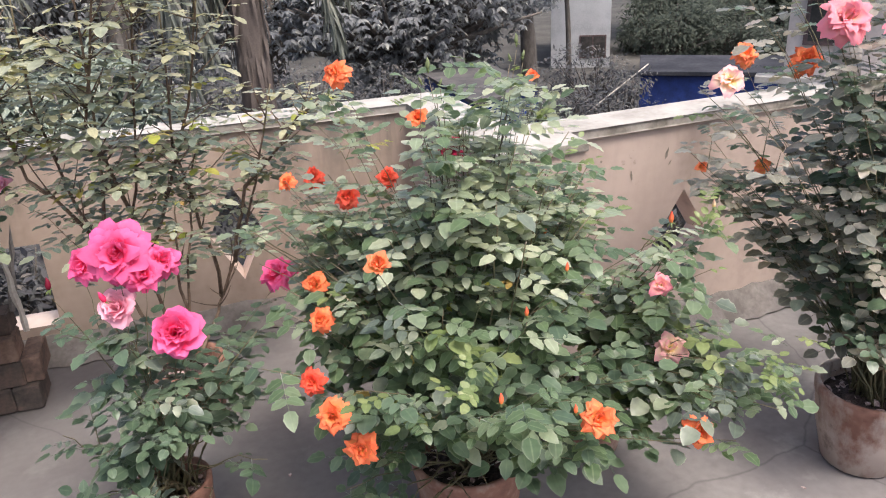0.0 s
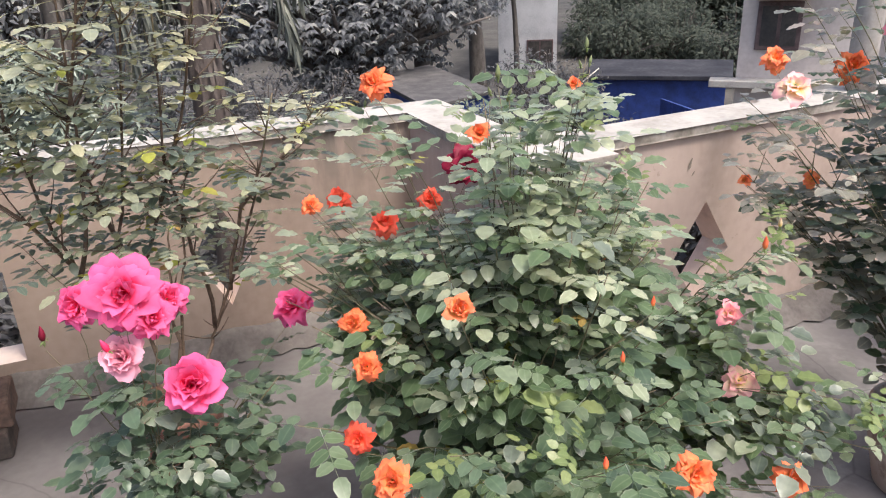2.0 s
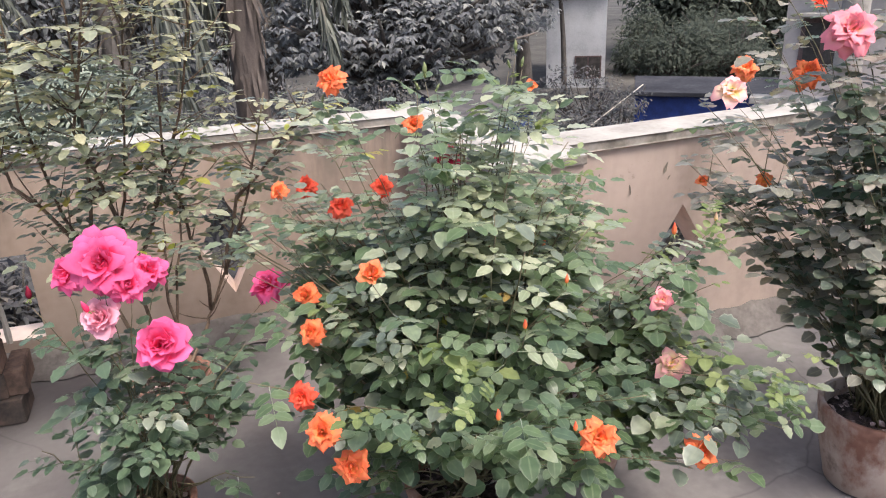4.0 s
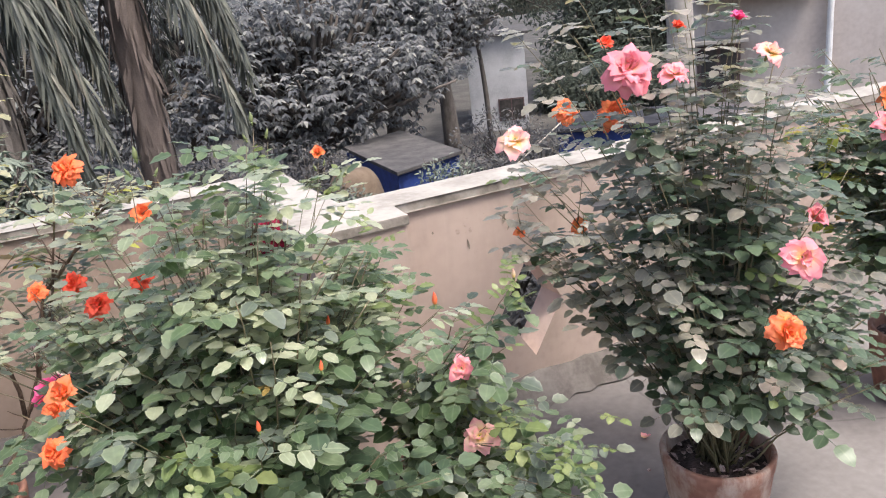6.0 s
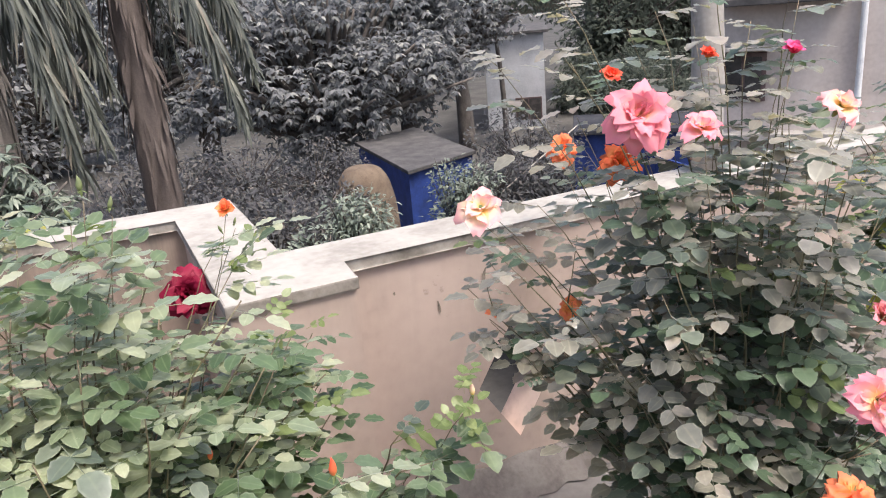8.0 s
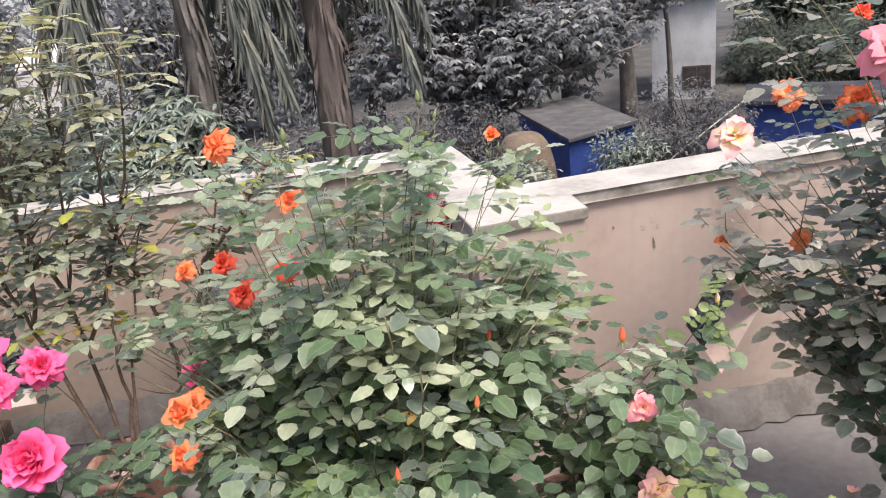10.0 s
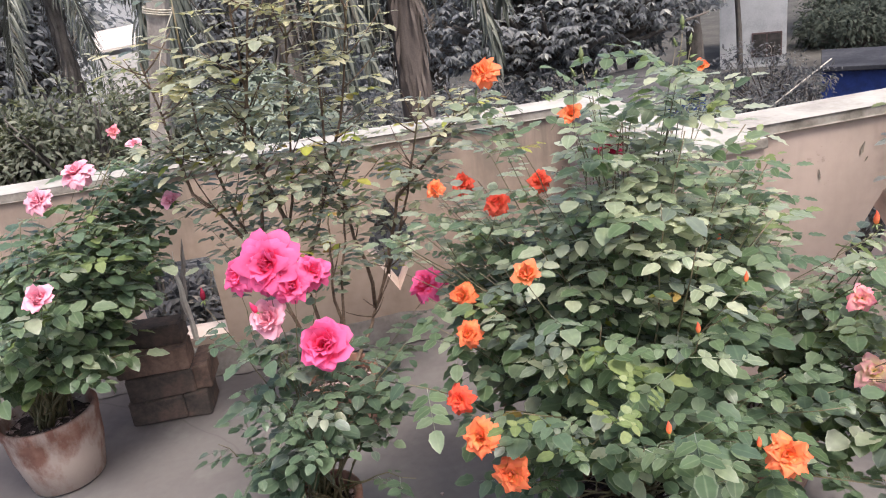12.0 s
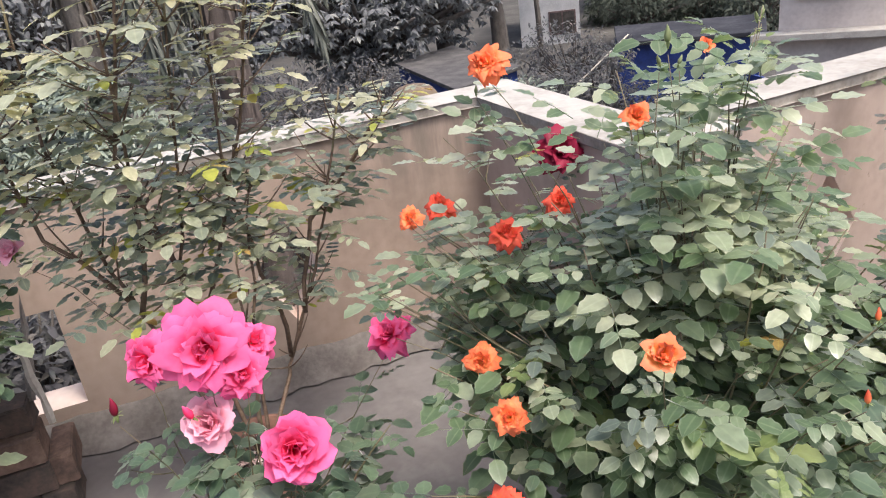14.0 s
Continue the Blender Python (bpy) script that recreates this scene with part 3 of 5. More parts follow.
# upright faces take the darker, blotched tone
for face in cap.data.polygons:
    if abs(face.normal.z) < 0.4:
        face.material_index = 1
tagged(cap, "off-white limewashed coping with darker, blotched sides", "coping", kind="structure")


def fillet_bm(length, n, seed):
    """A rough sloping cement fillet along a wall's foot, the wall at y = 0."""
    rnd = random.Random(seed)
    bm = bmesh.new()
    rows = []
    for i in range(n + 1):
        x = length * i / n
        w, h = 0.105 + rnd.uniform(-0.02, 0.02), 0.085 + rnd.uniform(-0.008, 0.008)
        rows.append([bm.verts.new((x, -w, 0.0)), bm.verts.new((x, -w * 0.75, 0.022 + rnd.uniform(-.006, .006))), bm.verts.new((x, -w * 0.35, h * 0.62 + rnd.uniform(-.006, .006))),
                     bm.verts.new((x, -0.012, h)), bm.verts.new((x, 0.0, h))])
    for a, b in zip(rows, rows[1:]):
        for k in range(4):
            bm.faces.new((a[k], b[k], b[k + 1], a[k + 1]))
    return bm


fil = part("wall_foot_left", fillet_bm(5.4, 110, 5), FILLET, smooth=True)
fil.matrix_basis = pose(0.927 - 5.4 * math.cos(SKEW), 2.88 + 5.4 * math.sin(SKEW), 0, 0, 0, -math.degrees(SKEW))
tagged(fil, "rough grey cement fillet along the wall foot", "fillet", kind="structure")
fil = part("wall_foot_right", fillet_bm(4.7, 90, 6), FILLET, smooth=True)
fil.location = (1.24, 2.157, 0)
tagged(fil, "rough grey cement fillet along the wall foot", "fillet", kind="structure")

# ---------------------------------------------------------------- roses


def leaflet_rows(length, width, droop, fold, n=7):
    """Rows of a leaflet along +x: left rim, midrib, right rim."""
    rows = []
    for i in range(n + 1):
        t = i / n
        w = width * math.sin(math.pi * min(1, 0.03 + 0.97 * t ** 0.8)) ** 0.68 * (1.03 if i % 2 else 0.93) if t < 1 else width * 0.03
        z = -droop * length * t * t
        rim = z + fold * w * 0.5 + (0.035 * w if i % 2 else -0.035 * w)
        rows.append(((length * t, w * 0.5, rim), (length * t, 0, z), (length * t, -w * 0.5, rim)))
    return rows


def add_leaflet(verts, faces, uvs, m, length, width, droop, fold, n=7):
    base = len(verts)
    for k, row in enumerate(leaflet_rows(length, width, droop, fold, n)):
        for j, p in enumerate(row):
            verts.append(m @ Vector(p))
            uvs.append((abs(j - 1.0), k / n))
    for k in range(n):
        for j in range(2):
            a = base + k * 3 + j
            faces.append((a, a + 1, a + 4, a + 3))


def compound_leaf(rnd, size, count, broad=0.72, loose=1.0):
    """A rose leaf of three, five or seven leaflets on a stalk along +x."""
    verts, faces, uvs = [], [], []
    stalk = size * (0.7 + 0.75 * (count - 1) / 2)
    tube([(0, 0, 0), (stalk * 0.5, 0, 0.002), (stalk, 0, -0.003)], [0.0009, 0.0007, 0.0005], 3, verts, faces, uvs)
    for i in range((count - 1) // 2):
        at = size * (0.65 + 0.75 * i)
        for side in (1, -1):
            s = size * rnd.uniform(0.72, 0.95)
            m = pose(at, 0, 0, rnd.uniform(-13, 13) * loose, rnd.uniform(-6, 12), side * rnd.uniform(58, 78))
            add_leaflet(verts, faces, uvs, m, s, s * broad * rnd.uniform(0.9, 1.1), rnd.uniform(0.02, 0.28), rnd.uniform(0.08, 0.35) * loose)
    s = size * rnd.uniform(0.95, 1.2)
    add_leaflet(verts, faces, uvs, pose(stalk, 0, 0, rnd.uniform(-10, 10) * loose, rnd.uniform(-3, 12), 0), s, s * broad * rnd.uniform(0.9, 1.08), rnd.uniform(0.05, 0.3), rnd.uniform(0.08, 0.3) * loose)
    return verts, faces, uvs


def add_petal(verts, faces, uvs, m, length, width, cup, curl, rnd, tip=0.75):
    """A petal rising along +z from the origin, its inside towards -x, its rim curled outwards."""
    nu, nv = 5, 5
    base = len(verts)
    ruff = rnd.uniform(0, 6.28)
    for j in range(nv):
        t = j / (nv - 1)
        w = width * (0.35 + 0.65 * math.sin(math.pi * (0.08 + 0.62 * t)))
        if j == nv - 1:
            w *= tip
        out = cup * length * math.sin(t * 1.9) * 0.55 + curl * length * max(0, t - 0.55) ** 2 * 2.2
        for i in range(nu):
            u = i / (nu - 1) * 2 - 1
            x = out - 0.45 * abs(u) ** 1.7 * w * 0.5 + 0.11 * length * math.sin(5 * u + ruff) * t * t
            z = length * t * (1 - 0.16 * abs(u) ** 2 * t) - curl * length * max(0, t - 0.6) ** 2 * 0.7
            verts.append(m @ Vector((x, u * w * 0.5, z)))
            uvs.append((0.5, t))
    for j in range(nv - 1):
        for i in range(nu - 1):
            a = base + j * nu + i
            faces.append((a, a + 1, a + nu + 1, a + nu))


# kind: rings of petals as (count, tilt outwards in degrees, length, width, curl), for a bloom one unit across
BLOOMS = {
    "full": [(4, 4, 0.40, 0.26, 0.1), (6, 14, 0.43, 0.32, 0.3), (8, 28, 0.46, 0.36, 0.55), (9, 46, 0.49, 0.38, 0.8), (11, 68, 0.50, 0.38, 0.9), (7, 92, 0.46, 0.4, 0.9)],
    "lush": [(5, 6, 0.42, 0.28, 0.2), (7, 16, 0.46, 0.34, 0.4), (9, 28, 0.50, 0.38, 0.7), (11, 44, 0.52, 0.42, 0.9), (11, 62, 0.54, 0.44, 1.1), (11, 86, 0.52, 0.46, 1.1), (7, 112, 0.46, 0.46, 0.9)],
    "globe": [(4, 2, 0.5, 0.34, 0.05), (6, 8, 0.52, 0.42, 0.1), (8, 16, 0.54, 0.5, 0.25), (9, 27, 0.55, 0.52, 0.4), (9, 42, 0.54, 0.52, 0.5), (6, 60, 0.5, 0.52, 0.5)],
    "cup": [(3, 3, 0.5, 0.36, 0.05), (4, 10, 0.52, 0.44, 0.2), (5, 22, 0.54, 0.52, 0.5), (5, 36, 0.54, 0.56, 0.8)],
    "open": [(4, 20, 0.34, 0.28, 0.3), (5, 52, 0.48, 0.42, 0.5), (6, 74, 0.56, 0.46, 0.6)],
    "bud": [(3, 2, 0.9, 0.5, -0.25), (3, 6, 0.85, 0.55, -0.2)],
}


def bloom_mesh(kind, size, material, seed):
    rnd = random.Random(seed)
    verts, faces, uvs = [], [], []
    if kind == "bud":
        prof = [(0.0, 0.10), (0.12, 0.18), (0.35, 0.22), (0.6, 0.17), (0.85, 0.08), (1.0, 0.02)]
        tube([(0.02 * size * math.sin(7 * z), 0, z * size) for z, r in prof], [r * size for z, r in prof], 9, verts, faces, uvs)
        return mesh_of("bud", verts, faces, material, uvs)
    for k, (count, tilt, length, width, curl) in enumerate(BLOOMS[kind]):
        off = rnd.uniform(0, 360)
        for i in range(count):
            az = off + 360 * i / count + rnd.uniform(-12, 12)
            m = pose(0, 0, 0, 0, 0, az) @ pose(0.02 * k * size, 0, 0, 0, tilt + rnd.uniform(-18, 18), 0)
            s = size * rnd.uniform(0.7, 1.06)
            add_petal(verts, faces, uvs, m, s * length, s * width, 0.32, curl * rnd.uniform(0.5, 1.5), rnd, rnd.uniform(0.3, 0.8) if kind == "full" else rnd.uniform(0.5, 1.0) if kind == "lush" else rnd.uniform(0.7, 1.0) if kind == "globe" else 0.65)
    return mesh_of("flower", verts, faces, material, uvs)


def calyx_mesh(size, seed):
    rnd = random.Random(seed)
    verts, faces, uvs = [], [], []
    tube([(0, 0, -0.5 * size), (0, 0, -0.22 * size), (0, 0, -0.05 * size), (0, 0, 0.06 * size)], [0.05 * size, 0.13 * size, 0.15 * size, 0.1 * size], 8, verts, faces, uvs)
    for i in range(5):
        m = pose(0, 0, 0, 0, 0, 72 * i + rnd.uniform(-10, 10)) @ pose(0.08 * size, 0, -0.02 * size, 0, rnd.uniform(-35, 40), 0)
        add_leaflet(verts, faces, uvs, m, 0.55 * size, 0.16 * size, 0.25, 0.2, 4)
    return mesh_of("calyx", verts, faces, G_FRESH, uvs)


def spray_of(rnd, blobs):
    """A point within one of the blobs, nearer to its skin than its middle."""
    tot = sum(b[6] for b in blobs)
    k = rnd.uniform(0, tot)
    for b in blobs:
        k -= b[6]
        if k <= 0:
            break
    while True:
        v = Vector((rnd.gauss(0, 1), rnd.gauss(0, 1), rnd.gauss(0, 1)))
        if v.length > 1e-3:
            break
    v = v.normalized() * rnd.uniform(0.25, 1.0) ** 0.6
    return Vector((b[0] + v.x * b[3], b[1] + v.y * b[4], b[2] + v.z * b[5]))


def rose(spec):
    """A rose bush in its pot: pot, soil, canes, leaves, blooms and buds."""
    rnd = random.Random(spec["seed"])
    bx, by = spec["pot"]
    rt, rb, ph = spec["potsize"]
    root = thing("potted_rose", (bx, by, 0), spec["label"], "rose bush", "potted roses on the terrace")
    origin = Vector((bx, by, 0))
    # the pot: thick rim, tapering body, open top
    prof = [(rb * 0.9, 0.0), (rb, 0.004), (rb + (rt - rb) * 0.5 + 0.006, ph * 0.5), (rt - 0.006, ph - 0.04), (rt - 0.003, ph - 0.035), (rt, ph - 0.006), (rt - 0.003, ph),
            (rt - 0.014, ph - 0.001), (rt - 0.02, ph - 0.035), (rt - 0.026, ph - 0.07)]
    pot = part("pot", lathe_bm(prof, 48, 0.006, spec["seed"]), spec["potmat"], root, spec["potlabel"], smooth=True)
    sv, sf = [], []
    n = 26
    rs = rt - 0.019
    for j in range(8):
        for i in range(n):
            a, r = 2 * math.pi * i / n, rs * (j + 0.02) / 7
            sv.append((r * math.cos(a), r * math.sin(a), ph - 0.045 + 0.016 * noise.noise(Vector((r * 22 * math.cos(a), r * 22 * math.sin(a), spec["seed"]))) + 0.012 * (1 - j / 7)))
    for j in range(7):
        for i in range(n):
            sf.append((j * n + i, j * n + (i + 1) % n, (j + 1) * n + (i + 1) % n, (j + 1) * n + i))
    soil = part_mesh("soil", mesh_of("soil", sv, sf, SOIL), root, "dark crumbly soil")
    lv, lf, lu = [], [], []
    for _ in range(64):
        a, r = rnd.uniform(0, 6.28), rs * math.sqrt(rnd.uniform(0.05, 0.9))
        m = pose(r * math.cos(a), r * math.sin(a), ph - 0.03 + rnd.uniform(0, 0.008), rnd.uniform(-30, 30), rnd.uniform(-30, 30), rnd.uniform(0, 360))
        add_leaflet(lv, lf, lu, m, rnd.uniform(0.008, 0.03), rnd.uniform(0.006, 0.02), 0.2, 0.3, 3)
    part_mesh("litter", mesh_of("litter", lv, lf, LITTER, lu), root, "dry bits on the soil", kind="stuff")

    spots = []
    base_z = ph - 0.04

    def put_cane(pts, thick, last=0.3):
        """One cane, woody below and green at its tip."""
        v, f = [], []
        k = len(pts)
        tube(pts, [thick * (1 - (1 - last) * i / (k - 1)) for i in range(k)], 6, v, f)
        me = mesh_of("cane", v, f, (spec.get("canemat", CANE), YOUNG))
        for i, face in enumerate(me.polygons):
            face.material_index = 1 if i // 6 >= spec.get("green", 0.82) * (k - 1) else 0
        part_mesh("cane", me, root)

    def leaf_out(pts, s0, step):
        """Marks where leaves spring along a shoot."""
        length = sum((b - a).length for a, b in zip(pts, pts[1:]))
        n = len(pts) - 1
        s = s0 * length + rnd.uniform(0, step)
        ang = rnd.uniform(0, 6.28)
        while s < length - 0.004:
            f = s / length * n
            i = min(n - 1, int(f))
            p = pts[i].lerp(pts[i + 1], f - i)
            d = (pts[i + 1] - pts[i]).normalized()
            ang += 2.4 + rnd.uniform(-0.4, 0.4)
            h = Vector((math.cos(ang), math.sin(ang), 0))
            if abs(d.z) < 0.85:
                # leaves stand level, to one side and the other of a leaning shoot
                level = Vector((d.x, d.y, 0)).normalized()
                h = Vector((level.y, -level.x, 0)) * (1 if math.sin(ang * 1.31) > 0 else -1) + level * rnd.uniform(0.0, 0.9)
            h = Vector((h.x, h.y, 0)).normalized()
            spots.append((p, h, s / length))
            s += step * rnd.uniform(0.7, 1.4)

    def twigs(pts, count, reach, thick, lo=0.35):
        """Side shoots with leaves along a cane."""
        n = len(pts) - 1
        for _ in range(count):
            f = rnd.uniform(lo, 0.97) * n
            i = min(n - 1, int(f))
            p = pts[i].lerp(pts[i + 1], f - i)
            a = rnd.uniform(0, 6.28)
            d = Vector((math.cos(a), math.sin(a), rnd.uniform(0.1, 1.1))).normalized()
            ln = reach * rnd.uniform(0.5, 1.2)
            q = [p + d * ln * t + Vector((0, 0, 0.25 * ln * t * t)) for t in (0, 0.25, 0.5, 0.75, 1)]
            put_cane(q, thick, 0.4)
            leaf_out(q, 0.15, spec["step"])

    def cane(tip, thick, s0=0.30, step=0.034, leafy=True, straight=0.0, wild=1.0):
        tip = Vector(tip) - origin
        foot = Vector((rnd.gauss(0, 0.02), rnd.gauss(0, 0.02), base_z))
        mid = Vector((foot.x + (tip.x - foot.x) * (0.28 + 0.2 * straight), foot.y + (tip.y - foot.y) * (0.28 + 0.2 * straight), foot.z + (tip.z - foot.z) * rnd.uniform(0.5, 0.72)))
        mid += Vector((rnd.gauss(0, 0.025), rnd.gauss(0, 0.025), 0)) * wild
        pts = bend(foot, mid, tip, 11)
        for i in range(1, 10):
            pts[i] += Vector((rnd.gauss(0, 0.005), rnd.gauss(0, 0.005), rnd.gauss(0, 0.003)))
        put_cane(pts, thick)
        if leafy:
            leaf_out(pts, s0, step)
        if spec.get("twigs") and leafy and rnd.random() < spec["twigs"][0]:
            twigs(pts, 1, spec["twigs"][1], thick * 0.5, 0.5)
        return pts

    for _ in range(spec["canes"]):
        cane(spray_of(rnd, spec["blobs"]), rnd.uniform(*spec["thick"]), spec.get("from", 0.34), spec["step"])
    for line in spec.get("stems", ()):
        pts = [Vector(v) - origin for v in line]
        fine = []
        for a, b in zip(pts, pts[1:]):
            fine += [a.lerp(b, t) + Vector((rnd.gauss(0, 0.004), rnd.gauss(0, 0.004), 0)) for t in (0, 0.34, 0.67)]
        fine.append(pts[-1])
        put_cane(fine, spec["thick"][1], 0.35)
        leaf_out(fine, 0.25, spec["step"] * 1.1)
        twigs(fine, spec["twigs"][2], spec["twigs"][1], spec["thick"][0], 0.3)
    for tip in spec.get("sprays", ()):
        cane(tip, rnd.uniform(*spec["thick"]) * 0.9, spec.get("from", 0.34) + 0.1, spec["step"])
    for k, (x, y, z, kind, size, material, lean) in enumerate(spec["flowers"]):
        tip = Vector((x, y, z))
        cane(tip - Vector((0, 0, size * (0.9 if kind == "bud" else 0.42))), spec["thick"][0] * 0.9, 0.45, spec["step"] * 1.5, straight=0.3)
        me = bloom_mesh(kind, size, material, spec["seed"] * 100 + k)
        az, el = lean
        turn = Vector((math.sin(radians(az)) * math.cos(radians(el)), math.cos(radians(az)) * math.cos(radians(el)), math.sin(radians(el)))).to_track_quat("Z", "Y").to_matrix().to_4x4()
        at = tip - origin - turn.to_3x3() @ Vector((0, 0, size * 0.2))
        fl = part_mesh("bud" if kind == "bud" else "flower", me, root, spec["bloom"] if kind != "bud" else "", Matrix.Translation(at) @ turn)
        part_mesh("calyx", calyx_mesh(size * (0.6 if kind != "bud" else 0.8), k), fl)
    # leaves: a stock of shapes, set on the shoots so that they face the sky and outwards
    stock = {}
    for mi in range(len(spec["leaves"])):
        for i in range(6):
            stock[mi, i] = compound_leaf(rnd, spec["leafsize"], 7 if i == 5 else 3 if i == 0 else 5, spec.get("broad", 0.72), spec.get("loose", 1.0))
    centre = Vector(spec["centre"]) - origin
    front = Vector((-0.15, -1, 0))
    placed = []
    lowest, highest = min(v[0].z for v in spots), max(v[0].z for v in spots)
    for p, h, s in spots:
        if p.z < spec.get("minz", 0.0) or (math.hypot(p.x, p.y) < rt + 0.05 and p.z < ph + spec.get("bare", 0.09)):
            continue
        away = (p - centre)
        away.z *= 0.6
        away = away.normalized() if away.length > 0.01 else h
        x = h + Vector((away.x, away.y, 0)) * rnd.uniform(0.0, 0.8)
        x = (x.normalized() + Vector((0, 0, rnd.gauss(0.06, 0.16)))).normalized()
        rel = max(0.0, min(1.0, (p.z - lowest) / (highest - lowest)))
        up = Vector((0, 0, 1)) * spec.get("flat", 0.75) * (0.8 + spec.get("rise", 1.3) * rel) + away * rnd.uniform(0.0, spec.get("face", 0.8)) + front * spec.get("tip", 0.0) + Vector((rnd.gauss(0, 1), rnd.gauss(0, 1), rnd.gauss(0, 0.5))) * spec.get("stir", 0.26)
        z = (up - x * up.dot(x)).normalized()
        y = z.cross(x)
        sc = min(1.2, max(0.4, rnd.gauss(0.86, 0.24))) * (1 - 0.3 * max(0, s - 0.6))
        m = Matrix((x, y, z)).transposed().to_4x4() @ Matrix.Scale(sc, 4)
        m.translation = p
        r = rnd.random()
        mi = 0
        for w in spec["leafmix"]:
            if r < w:
                break
            r -= w
            mi += 1
        mi = min(mi, len(spec["leaves"]) - 1)
        # deep green leaves near the foot put the shade there into colour
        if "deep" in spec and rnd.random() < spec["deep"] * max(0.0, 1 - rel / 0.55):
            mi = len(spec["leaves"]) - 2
        # paler leaves on the upper shoots stand in for the skylight they catch
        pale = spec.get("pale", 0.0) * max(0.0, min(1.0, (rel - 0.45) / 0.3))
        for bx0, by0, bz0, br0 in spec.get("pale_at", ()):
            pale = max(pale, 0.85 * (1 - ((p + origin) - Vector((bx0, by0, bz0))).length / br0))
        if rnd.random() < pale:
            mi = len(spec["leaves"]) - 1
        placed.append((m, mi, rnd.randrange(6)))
    for tip, mi, count, spread, size in spec.get("clusters", ()):
        for _ in range(count):
            a = rnd.uniform(0, 6.28)
            x = Vector((math.cos(a), math.sin(a), rnd.uniform(-0.1, 0.8))).normalized()
            up = Vector((rnd.gauss(0, 0.3), rnd.gauss(-0.3, 0.3), 1))
            z = (up - x * up.dot(x)).normalized()
            m = Matrix((x, z.cross(x), z)).transposed().to_4x4() @ Matrix.Scale(size * rnd.uniform(0.8, 1.1), 4)
            m.translation = Vector(tip) - origin + Vector((rnd.gauss(0, spread), rnd.gauss(0, spread), rnd.gauss(0, spread)))
            placed.append((m, mi, rnd.randrange(6)))
    # blooms stand clear of the leaves
    heads = [(Vector(f[:3]) - origin, f[4]) for f in spec["flowers"] if f[3] != "bud"]
    gaze = (Vector((0.25, 0.2, 1.43)) - Vector(spec["centre"])).normalized()

    def clear(m):
        mid = m @ Vector((spec["leafsize"] * 1.4, 0, 0))
        for h, size in heads:
            d = mid - h
            along = max(0.0, min(0.32, d.dot(gaze)))
            if (d - gaze * along).length < size * 0.5 + 0.024:
                return False
        for head, size, eye in spec.get("views", ()):
            h = Vector(head) - origin
            d, way = mid - h, (Vector(eye) - Vector(head)).normalized()
            if d.dot(way) > 0 and (d - way * d.dot(way)).length < size * 0.5 + 0.02:
                return False
        return True

    placed = [q for q in placed if clear(q[0])]
    # those towards the middle of the terrace are leaves of their own, the rest is one mass
    placed.sort(key=lambda q: q[0].translation.y - 0.15 * q[0].translation.z)
    lone, rest = placed[:spec.get("lone", 280)], placed[spec.get("lone", 280):]
    meshes = {k: mesh_of("leaf", v[0], v[1], spec["leaves"][k[0]], v[2]) for k, v in stock.items()}
    for m, mi, i in lone:
        part_mesh("leaf", meshes[mi, i], root, m=m)
    for mi in range(len(spec["leaves"])):
        verts, faces, uvs = [], [], []
        for m, mj, i in rest:
            if mj != mi:
                continue
            v, f, u = stock[mi, i]
            b = len(verts)
            arr = np.array(v) @ np.array(m.to_3x3()).T + np.array(m.translation)
            verts.extend(map(tuple, arr))
            faces.extend(tuple(q + b for q in face) for face in f)
            uvs.extend(u)
        if verts:
            part_mesh("foliage", mesh_of("foliage", verts, faces, spec["leaves"][mi], uvs), root, kind="stuff")
    return root


